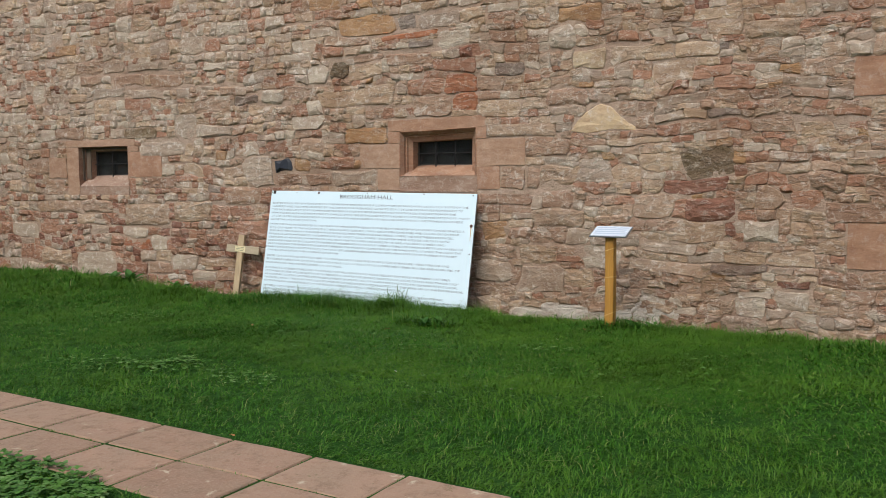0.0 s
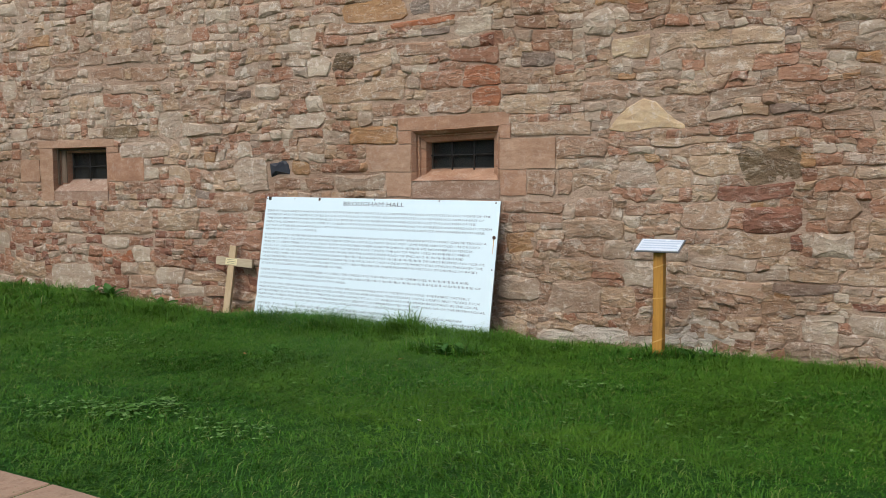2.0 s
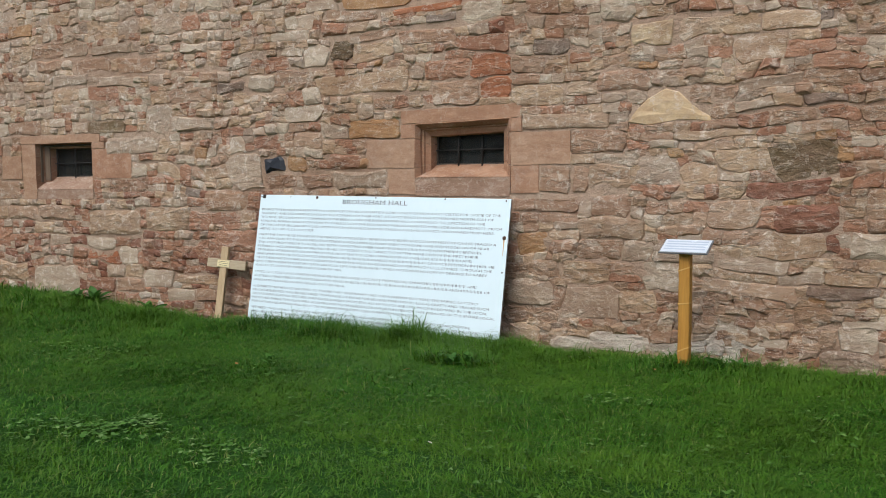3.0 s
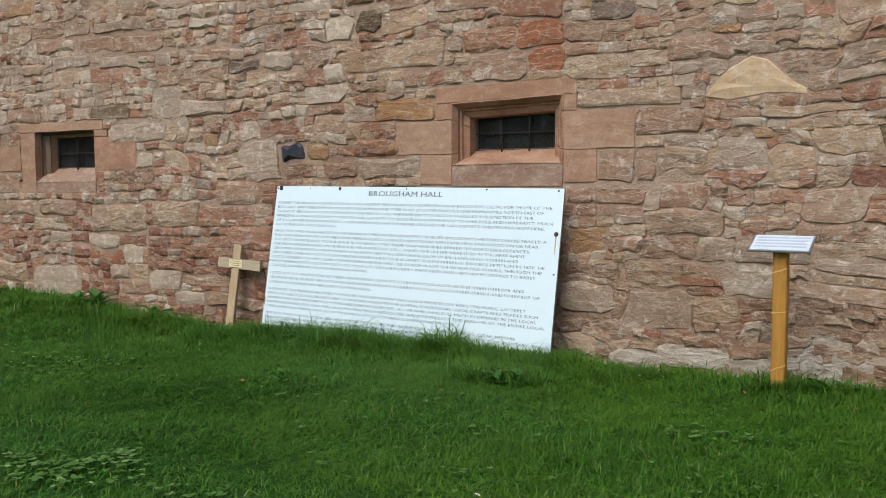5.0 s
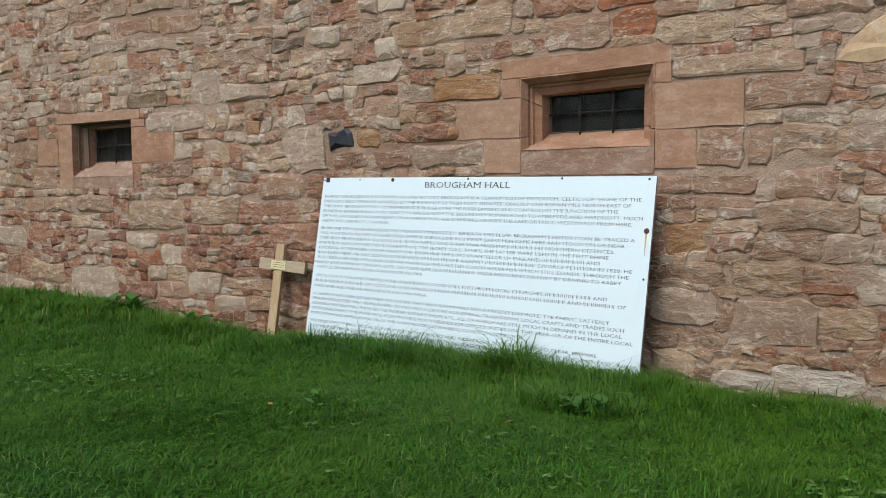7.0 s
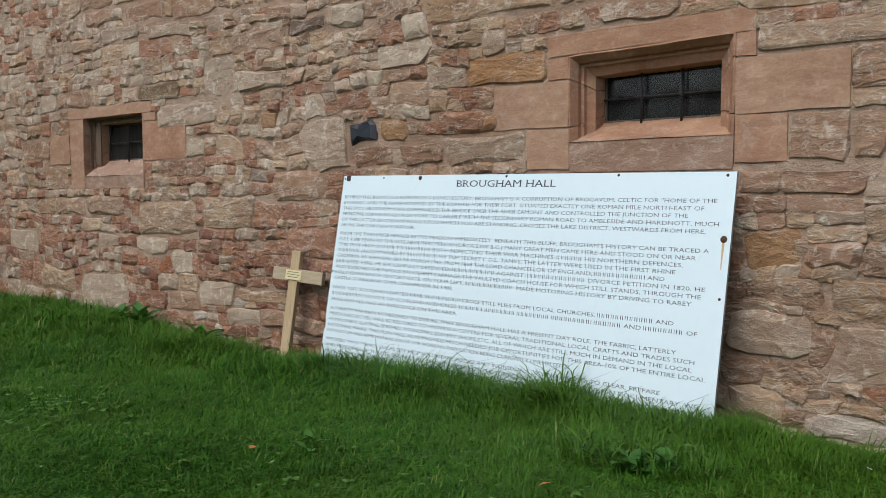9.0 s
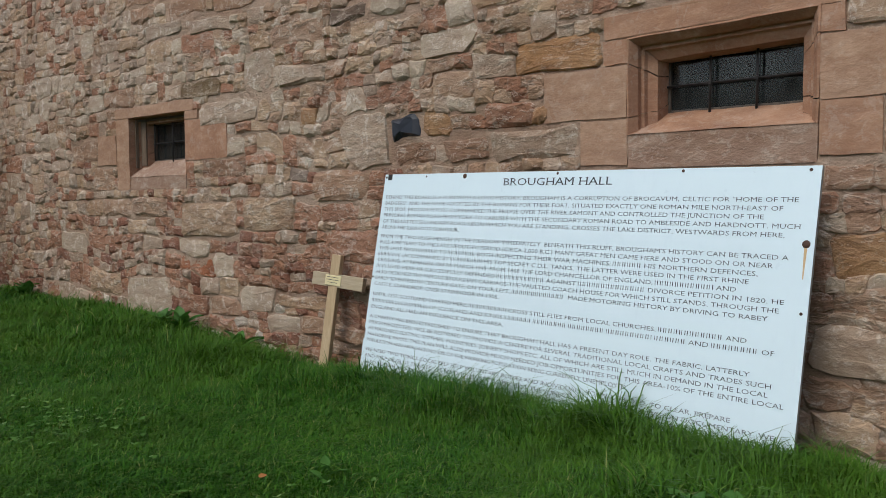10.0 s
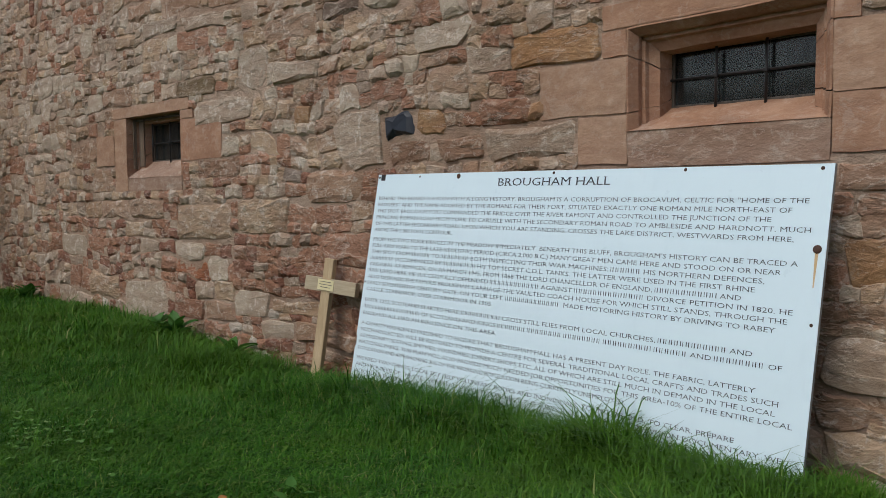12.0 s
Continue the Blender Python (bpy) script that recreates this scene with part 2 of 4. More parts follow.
PLATE_CREAM = painted("cream_nameplate", (0.72, 0.63, 0.36), (0.6, 0.5, 0.27), 0.4)
PLATE_WHITE = painted("white_laminate", (0.62, 0.67, 0.72), (0.5, 0.55, 0.62), 0.18)
PLATE_BLUE = painted("blue_grey_print", (0.44, 0.51, 0.60), (0.5, 0.56, 0.64), 0.2)
PLATE_BACK = painted("grey_metal_backing", (0.16, 0.165, 0.17), (0.1, 0.1, 0.1), 0.45)
BLACK = painted("black_slate", (0.016, 0.018, 0.024), (0.05, 0.05, 0.055), 0.45, 0.5)
LEAF_BROWN = painted("withered_leaf", (0.42, 0.17, 0.045), (0.25, 0.11, 0.04), 0.6, 0.6)
# near-black colour stands in for the shade inside the room
ROOM_DARK = painted("unlit_room_dark", (0.05, 0.045, 0.04), (0.03, 0.03, 0.03), 0.9)
LINING = wood_material("brown_weathered_timber", (0.11, 0.075, 0.05), (0.19, 0.14, 0.10), "z")
WINDOW_WOOD = wood_material("old_dark_timber", (0.05, 0.04, 0.032), (0.13, 0.10, 0.075), "z")


def glass_material():
    n = Nodes("dusty_glass")
    n.bsdf.inputs["Transmission Weight"].default_value = 0.85
    n.bsdf.inputs["IOR"].default_value = 1.45
    return n.done(n.mix(n.span(n.noise(6, 5), 0.4, 0.7), (0.13, 0.14, 0.135), (0.07, 0.075, 0.07)), n.span(n.noise(9, 6), 0.35, 0.7, 0.03, 0.2), n.noise(3, 2), 0.002, 0.1, spec=0.3)


GLASS = glass_material()


# ---- building helpers ----
def mesh_of(name, bm, material, smooth=False):
    me = bpy.data.meshes.new(name)
    bmesh.ops.recalc_face_normals(bm, faces=bm.faces)
    bm.to_mesh(me)
    bm.free()
    me.materials.append(material)
    if smooth:
        me.polygons.foreach_set("use_smooth", [True] * len(me.polygons))
    return me


def part(name, bm, material, parent, label="", smooth=False):
    ob = new(name, mesh_of(name, bm, material, smooth))
    ob.parent = parent
    return tagged(ob, label) if label else ob


def box(x0, x1, y0, y1, z0, z1, bevel=0.0, bm=None):
    bm = bm or bmesh.new()
    made = bmesh.ops.create_cube(bm, size=1.0, matrix=Matrix.LocRotScale(((x0 + x1) / 2, (y0 + y1) / 2, (z0 + z1) / 2), None, (x1 - x0, y1 - y0, z1 - z0)))
    if bevel:
        edges = {e for v in made["verts"] for e in v.link_edges}
        bmesh.ops.bevel(bm, geom=list(edges), offset=bevel, segments=2, affect="EDGES", profile=0.6)
    return bm


def rod(a, b, radius, bm=None, sides=8):
    bm = bm or bmesh.new()
    a, b = Vector(a), Vector(b)
    turn = (b - a).to_track_quat("Z", "Y").to_matrix().to_4x4()
    bmesh.ops.create_cone(bm, cap_ends=True, segments=sides, radius1=radius, radius2=radius, depth=(b - a).length, matrix=Matrix.Translation((a + b) / 2) @ turn)
    return bm


def lump(bm, seed, size, freq):
    """Uneven, hand-worked surface on a finely cut mesh."""
    off = Vector((seed * 3.7, seed * 1.3, seed * 7.1))
    for v in bm.verts:
        v.co += noise.noise_vector(v.co * freq + off) * size


def smooth_step(a, b, v):
    s = min(1.0, max(0.0, (v - a) / (b - a)))
    return s * s * (3 - 2 * s)


# ---- the lie of the ground and the wall's face ----
def ground_height(x, y):
    z = 0.085 - 0.085 * smooth_step(-0.5, -0.22, y) * smooth_step(-5.0, -3.0, x) - 0.015 * smooth_step(-0.9, -0.5, y) * smooth_step(1.2, 2.0, x)
    z += 0.09 * smooth_step(-3.0, -6.0, x) * smooth_step(-5.0, -1.0, y)
    z += 0.02 * noise.noise(Vector((x * 0.7, y * 0.7, 3.0)))
    return z


def wall_face(x, z):
    """The wall is not quite plane: it hollows a little behind the cross."""
    return 0.02 + 0.065 * math.exp(-((x + 2.3) / 1.05) ** 2) + 0.012 * noise.noise(Vector((x * 0.6, 5.0, z * 0.6)))


WALL_LEFT, WALL_RIGHT, WALL_TOP = -9.5, 6.6, 5.0
# outer edges of the two mouldings: x0, x1, z0, z1
OPENINGS = [(-0.02, 1.014, 1.66, 2.224), (-5.56, -4.54, 1.55, 2.135)]
LINTEL_RISE = 0.026


def wall_body():
    """The wall's core in blocks round the openings, and a front skin of mortar."""
    (a0, a1, az0, az1), (b0, b1, bz0, bz1) = OPENINGS
    top = new("wall_north", mesh_of("wall_north", box(WALL_LEFT - 0.6, WALL_RIGHT, 0.30, 0.75, WALL_TOP - 0.02, WALL_TOP + 0.06, 0.02), ASHLAR))
    tagged(top, "tall rubble wall of pink and buff sandstone with two small windows", "wall", kind="structure")
    bm = bmesh.new()
    for x0, x1, z0, z1 in ((WALL_LEFT - 0.6, b0, -0.5, WALL_TOP - 0.02), (b0, b1, -0.5, bz0), (b0, b1, bz1, WALL_TOP - 0.02), (b1, a0, -0.5, WALL_TOP - 0.02),
                           (a0, a1, -0.5, az0), (a0, a1, az1, WALL_TOP - 0.02), (a1, WALL_RIGHT, -0.5, WALL_TOP - 0.02)):
        box(x0, x1, 0.30, 0.75, z0, z1, 0, bm)
    part("core", bm, MORTAR, top)
    step = 0.025
    xs = sorted(set([round(WALL_LEFT - 0.6 + i * step, 3) for i in range(int((WALL_RIGHT - WALL_LEFT + 0.6) / step) + 1)] + [a0, a1, b0, b1]))
    zs = sorted(set([round(-0.5 + i * step, 3) for i in range(int((WALL_TOP + 0.5) / step) + 1)] + [az0, az1, bz0, bz1]))
    bm = bmesh.new()
    grid = [[bm.verts.new((x, wall_face(x, z) + 0.003 - (0.009 + 0.006 * smooth_step(0.6, 1.6, x) * smooth_step(2.0, 1.2, z)) * noise.noise(Vector((x * 5, 0, z * 8))) + 0.006 * noise.noise(Vector((x * 17, 2, z * 25))) + 0.004 * noise.noise(Vector((x * 39, 6, z * 47))), z)) for z in zs] for x in xs]
    for i in range(len(xs) - 1):
        for j in range(len(zs) - 1):
            mx, mz = (xs[i] + xs[i + 1]) / 2, (zs[j] + zs[j + 1]) / 2
            if any(o[0] < mx < o[1] and o[2] < mz < o[3] for o in OPENINGS):
                continue
            bm.faces.new((grid[i][j], grid[i + 1][j], grid[i + 1][j + 1], grid[i][j + 1]))
    part("mortar", bm, MORTAR, top, "rough buff lime mortar", smooth=True)
    return top


wall_north = wall_body()

# ---- the ground ----
def ground_sheet():
    fine_x = np.arange(-10.0, 8.01, 0.25)
    fine_y = np.arange(-10.0, 0.81, 0.2)
    xs = np.concatenate([[-400, -150, -60, -30, -18, -13], fine_x, [11, 16, 30, 60, 150, 400]])
    ys = np.concatenate([[-400, -150, -60, -30, -18, -13], fine_y, [3, 10, 40, 150, 400]])
    verts = [(x, y, ground_height(x, y)) for x in xs for y in ys]
    m = len(ys)
    faces = [(i * m + j, (i + 1) * m + j, (i + 1) * m + j + 1, i * m + j + 1) for i in range(len(xs) - 1) for j in range(m - 1)]
    me = bpy.data.meshes.new("ground")
    me.from_pydata(verts, [], faces)
    me.materials.append(SOIL)
    me.polygons.foreach_set("use_smooth", [True] * len(faces))
    return tagged(new("ground", me), "lawn of damp green turf sloping gently to the wall", "lawn", kind="structure")


ground_sheet()

# ---- the paved path: two rows of red sandstone flags ----
PATH_TURN = radians(-4.3)
PATH_AT = Vector((0.03, -5.07, 0.0))


def path_point(u, v):
    """u along the path, v across it, away from the wall."""
    c, s = math.cos(PATH_TURN), math.sin(PATH_TURN)
    return PATH_AT.x + u * c + v * s, PATH_AT.y + u * s - v * c


def paved_path():
    bm = bmesh.new()
    for u0, u1 in ((-9.1, 12.0),):
        vs = [bm.verts.new((*path_point(u, v), 0.0985 + dz)) for dz in (0.0, -0.15) for u, v in ((u0, -0.02), (u1, -0.02), (u1, 0.9), (u0, 0.9))]
        bm.faces.new(vs[:4])
        for i in range(4):
            bm.faces.new((vs[i], vs[(i + 1) % 4], vs[4 + (i + 1) % 4], vs[4 + i]))
    bed = new("path", mesh_of("path", bm, SOIL))
    tagged(bed, "footpath of red sandstone flags with mossy joints", "path", kind="structure")
    rng = random.Random(4)
    for row, (v0, v1) in enumerate(((0.0, 0.43), (0.43, 0.87))):
        u = -9.0
        while u < 11.6:
            w = 0.60
            bm = bmesh.new()
            tilt, lift = rng.uniform(-0.002, 0.002), rng.uniform(-0.002, 0.003)
            ring = []
            g = 0.009
            outline = [(u + g, v0 + g), (u + w / 2, v0 + g), (u + w - g, v0 + g), (u + w - g, (v0 + v1) / 2), (u + w - g, v1 - g), (u + w / 2, v1 - g), (u + g, v1 - g), (u + g, (v0 + v1) / 2)]
            outline = [(a + rng.uniform(-0.005, 0.005), b + rng.uniform(-0.005, 0.005)) for a, b in outline]
            mid = (u + w / 2, (v0 + v1) / 2)
            for f, z in ((1.0, 0.05), (1.0, 0.098), (0.97, 0.106)):
                ring.append([bm.verts.new((*path_point(mid[0] + (a - mid[0]) * f, mid[1] + (b - mid[1]) * f), z + lift + tilt * (a - mid[0]) / w * 2)) for a, b in outline])
            for lo, hi in zip(ring, ring[1:]):
                for i in range(8):
                    bm.faces.new((lo[i], lo[(i + 1) % 8], hi[(i + 1) % 8], hi[i]))
            bm.faces.new(ring[-1])
            part("flagstone", bm, SLAB, bed)
            u += w
    return bed


paved_path()


# ---- windows ----
PROFILE = [(-0.006, 0.02), (-0.001, -0.010), (0.010, -0.013), (0.044, 0.038), (0.047, 0.072), (0.066, 0.072), (0.074, 0.098), (0.120, 0.128), (0.128, 0.24)]


PLAIN = [(-0.006, 0.02), (-0.001, -0.006), (0.004, -0.008), (0.012, 0.088), (0.030, 0.090), (0.034, 0.120), (0.130, 0.125), (0.140, 0.20)]


def window(name, x0, x1, z0, z1, profile, rise, uprights, joints, label, slant=0.0, head=1.0, sill_stone=DRESSED):
    y = 0.02
    root = new(name)
    root.location = (0, 0, 0)
    tagged(root, label, "window", kind="structure")

    def rect(i):
        inset, depth = profile[i]
        bottom = z0 + rise * max(0.0, depth) / profile[-1][1] if i else z0 - 0.003
        return (x0 + inset, x1 - inset, bottom, z1 - inset * head, y + depth)

    sides = {"lintel": [], "jamb": [], "jamb_right": [], "sill": []}
    for i in range(len(profile)):
        l, r, b, t, d = rect(i)
        sides["lintel"].append(((l, d, t), (r, d, t + slant)))
        sides["jamb"].append(((l, d, b), (l, d, t)))
        sides["jamb_right"].append(((r, d, t + slant), (r, d, b)))
        sides["sill"].append(((r, d, b), (l, d, b)))
    for key, strips in sides.items():
        # jambs are built up of several stones with open joints
        cuts = [0.0, *joints, 1.0] if key == "jamb" else [0.0, *(1 - f - 0.03 for f in reversed(joints)), 1.0] if key == "jamb_right" else [0.0, 1.0]
        for f0, f1 in zip(cuts, cuts[1:]):
            f0, f1 = f0 + (0.006 if f0 else 0.0), f1 - (0.006 if f1 < 1 else 0.0)
            bm = bmesh.new()
            rows = []
            for a, b in strips:
                a, b = Vector(a), Vector(b)
                rows.append([bm.verts.new(a.lerp(b, f0 + (f1 - f0) * k / 10)) for k in range(11)])
            for lo, hi in zip(rows, rows[1:]):
                for k in range(10):
                    bm.faces.new((lo[k], lo[k + 1], hi[k + 1], hi[k]))
            lump(bm, 3 + 2 * f0, 0.005, 6)
            part(key.replace("_right", ""), bm, sill_stone if key == "sill" else DRESSED, root)
    l, r, b, t, d = rect(len(profile) - 1)
    t += slant
    # timber frame, panes and iron bars
    yy = y + profile[-1][1] - 0.025
    bm = bmesh.new()
    for a in ((l - 0.01, r + 0.01, t - 0.012, t + 0.02), (l - 0.01, r + 0.01, b - 0.02, b + 0.012)):
        box(a[0], a[1], yy + 0.03, yy + 0.07, a[2], a[3], 0.003, bm)
    for a in ((l - 0.02, l + 0.014), (r - 0.014, r + 0.02)):
        box(a[0], a[1], yy + 0.028, yy + 0.068, b, t, 0.003, bm)
    part("window_frame", bm, WINDOW_WOOD, root)
    xs = [l] + [l + (r - l) * (k + 1) / (uprights + 1) for k in range(uprights)] + [r]
    zm = b + (t - b) * 0.47
    for xa, xb in zip(xs, xs[1:]):
        for za, zb in ((b, zm), (zm, t)):
            pane = part("pane", box(xa + 0.002, xb - 0.002, yy + 0.045, yy + 0.049, za + 0.002, zb - 0.002), GLASS, root, "dusty dark glass pane")
            pane.visible_shadow = False
    for xa in xs[1:-1]:
        part("upright_bar", rod((xa, yy, b - 0.02), (xa + 0.004, yy, t + 0.02), 0.008), IRON, root, "rusty iron bar", True)
    part("cross_bar", rod((l - 0.02, yy + 0.012, zm), (r + 0.02, yy + 0.012, zm + 0.006), 0.007), IRON, root, "rusty iron bar", True)
    if uprights == 1:
        part("stay_bar", rod((l + 0.06, yy - 0.01, b + 0.0), (l + 0.055, yy - 0.01, t), 0.009), IRON, root, "rusty iron bar", True)
    bm = bmesh.new()
    for xa in xs[1:-1]:
        box(xa - 0.012, xa + 0.012, yy - 0.014, yy + 0.022, zm - 0.011, zm + 0.012, 0.004, bm)
    part("bar_collar", bm, IRON, root)
    return root


window("window_1", *OPENINGS[0][:3], OPENINGS[0][3] - LINTEL_RISE, PROFILE, 0.13, 2, (0.18, 0.74), "small barred window with moulded pink sandstone surround", LINTEL_RISE)
window("window_2", *OPENINGS[1], PLAIN, 0.16, 1, (0.28, 0.72), "small deep barred window in plain pink sandstone surround", 0.0, 0.45, SILL)


def timber_lining(parent):
    """Old boards that line the reveal of the smaller window."""
    x0, x1, z0, z1 = OPENINGS[1]
    part("lining_board", box(x0 + 0.036, x0 + 0.128, 0.128, 0.142, z0 + 0.115, z1 - 0.02, 0.003), LINING, parent, "brown weathered timber board")
    part("lining_strip", box(x0 + 0.014, x0 + 0.030, 0.075, 0.106, z0 + 0.09, z1 - 0.015, 0.003), LINING, parent, "brown weathered timber strip")
    part("head_board", box(x0 + 0.036, x1 - 0.036, 0.10, 0.138, z1 - 0.036, z1 - 0.018, 0.003), WINDOW_WOOD, parent, "dark old timber board")


timber_lining(bpy.data.objects["window_2"])


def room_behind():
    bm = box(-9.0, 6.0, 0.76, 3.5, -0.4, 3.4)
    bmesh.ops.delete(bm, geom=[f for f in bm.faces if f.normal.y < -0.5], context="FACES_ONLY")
    return tagged(new("wall_inner", mesh_of("wall_inner", bm, ROOM_DARK)), "unseen walls closing the room behind the windows, coloured dark for its shade", "wall", kind="structure")


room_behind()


def plain_wall(name, x0, x1, y0, y1, height, label):
    return tagged(new(name, mesh_of(name, box(x0, x1, y0, y1, -0.4, height, 0.02), PINK)), label, "wall", kind="structure")


# unseen, added so the window panes reflect a wall below the bright sky
plain_wall("wall_south", -22.0, 22.0, -19.6, -19.0, 4.6, "unseen plain sandstone wall added to close the courtyard")
plain_wall("wall_north_end", 6.62, 12.0, 0.03, 0.7, 5.0, "plain sandstone wall carrying the long wall on")
# unseen, added to hold sky light off the right-hand lawn
plain_wall("wall_east", 12.0, 12.6, -19.0, 0.7, 4.0, "unseen plain sandstone wall added to close the courtyard")
# unseen, added only to close this side
plain_wall("wall_far_west", -22.0, -21.4, -19.0, 4.0, 4.2, "unseen plain sandstone wall added to close the courtyard")
# the corner is real; its unseen southward length is added to shade the left
plain_wall("wall_west", -10.05, -9.43, -7.0, 0.05, 3.7, "end wall of dark weathered sandstone meeting the long wall, its unseen length added for shade")


# ---- the board ----
BOARD_W, BOARD_H, BOARD_T = 3.05, 1.525, 0.022
U = Vector((0.99853, -0.0528, -0.01213))
D = Vector((-0.0216, -0.1824, -0.98299))
D = (D - U * D.dot(U)).normalized()
N = U.cross(D)
BOARD_AT = Vector((-1.965, 0.034, 1.486))
# local x to the right along the board, local y up along it, local z out of its face
BOARD_M = Matrix((( U.x, -D.x, -N.x, BOARD_AT.x), (U.y, -D.y, -N.y, BOARD_AT.y), (U.z, -D.z, -N.z, BOARD_AT.z), (0, 0, 0, 1)))

LINES = [
    (0.163, 2.92, 'BEHIND THIS BOARD IS A RUIN WITH A LONG HISTORY. BROUGHAM IS A CORRUPTION OF BROCAVUM, CELTIC FOR "HOME OF THE'),
    (0.206, 2.85, 'BADGERS", AND THE NAME ADOPTED BY THE ROMANS FOR THEIR FORT, SITUATED EXACTLY ONE ROMAN MILE NORTH-EAST OF'),
    (0.249, 2.76, "THIS SPOT. BROCAVUM FORT COMMANDED THE BRIDGE OVER THE RIVER EAMONT AND CONTROLLED THE JUNCTION OF THE"),
    (0.292, 2.94, "PRINCIPAL ROMAN ROAD FROM YORK TO CARLISLE WITH THE SECONDARY ROMAN ROAD TO AMBLESIDE AND HARDNOTT. MUCH"),
    (0.335, 2.87, "OF THIS LATTER SECONDARY ROAD, UPON WHICH YOU ARE STANDING, CROSSES THE LAKE DISTRICT, WESTWARDS FROM HERE,"),
    (0.378, 0.75, "ABOVE THE 2,000 FOOT CONTOUR."),
    (0.442, 2.90, "FROM THE TWO HUGE HENGES IN THE MEADOW IMMEDIATELY  BENEATH THIS BLUFF, BROUGHAM'S HISTORY CAN BE TRACED A"),
    (0.4845, 2.83, "FULL 4,000 YEARS TO THE LATE NEOLITHIC PERIOD (CIRCA 2,000 B.C.) MANY GREAT MEN CAME HERE AND STOOD ON OR NEAR"),
    (0.527, 2.76, "THIS SPOT FROM #12 TO #16 BOTH INSPECTING THEIR WAR MACHINES: #12 HIS NORTHERN DEFENCES,"),
    (0.569, 2.72, "#16 (ACCOMPANIED BY #19 HIS TOP SECRET C.D.L. TANKS, THE LATTER WERE USED IN THE FIRST RHINE"),
    (0.6115, 2.66, "CROSSING, AT REMAGEN, ON 7th MARCH 1945. FROM 1868 THE LORD CHANCELLOR OF ENGLAND, #23 AND"),
    (0.654, 2.90, "#7 LIVED HERE, HE SUCCESSFULLY DEFENDED #24 AGAINST #28 DIVORCE PETITION IN 1820. HE"),
    (0.6965, 2.88, "ALSO DESIGNED THE FAMOUS BROUGHAM CARRIAGE-THE VAULTED COACH HOUSE FOR WHICH STILL STANDS, THROUGH THE"),
    (0.739, 2.83, "EARLY SEVENTEENTH CENTURY GATE, ON YOUR LEFT, #26  MADE MOTORING HISTORY BY DRIVING TO RABEY"),
    (0.781, 1.16, "CASTLE, STAINDROP, OVER STAINMOOR IN 1905."),
    (0.854, 2.74, "UNTIL 1237, SCOTLAND STARTED HERE, #21 CROSS STILL FLIES FROM LOCAL CHURCHES, #24 AND"),
    (0.899, 2.88, "#37 OF SCOTLAND AND KINGS #14 #16 #16 #19 #12 AND #16 OF"),
    (0.944, 1.22, "ENGLAND ALL HAD AN INFLUENCE ON THIS AREA."),
    (1.012, 2.77, "A CHARITY HAS BEEN ESTABLISHED TO ENSURE THAT BROUGHAM HALL HAS A PRESENT DAY ROLE. THE FABRIC, LATTERLY"),
    (1.054, 2.88, "MUCH NEGLECTED, WILL BE RESTORED TO PROVIDE A CENTRE FOR SEVERAL TRADITIONAL LOCAL CRAFTS AND TRADES SUCH"),
    (1.096, 2.87, "AS MASONRY, SLATING, SMITHIES, FOUNDRIES, JOINERY SHOPS ETC. ALL OF WHICH ARE STILL MUCH IN DEMAND IN THE LOCAL"),
    (1.138, 2.95, "NATIONAL PARKS. THIS PLAN WILL ALSO PROVIDE MUCH NEEDED JOB OPPORTUNITIES FOR THIS AREA-10% OF THE ENTIRE LOCAL"),
    (1.18, 2.12, "POPULATION AND APPROACHING 30% OF THE WORKING POPULATION BEING CURRENTLY UNEMPLOYED."),
    (1.245, 2.70, "WE NEED TWO THINGS, LOCAL SELF HELP VOLUNTARY BODIES AND INDIVIDUALS, YOUNG OR OLD, TO CLEAR, PREPARE"),
    (1.288, 2.92, "AND HELP DEVELOP THE SITE, WE NEED TO MAKE THIS PROJECT THE SUBJECT OF A SERIALISED TELEVISION DOCUMENTARY. WE"),
    (1.331, 2.85, "ALSO NEED FUND RAISERS, IS AN AMERICAN OR OTHER KIND-HEARTED VISITOR #10 LOVELY PART OF THE WORLD"),
    (1.374, 2.86, "#14 SOME #35 THE BROUGHAM SOCIETY #24 OR CO #14 #9"),
]


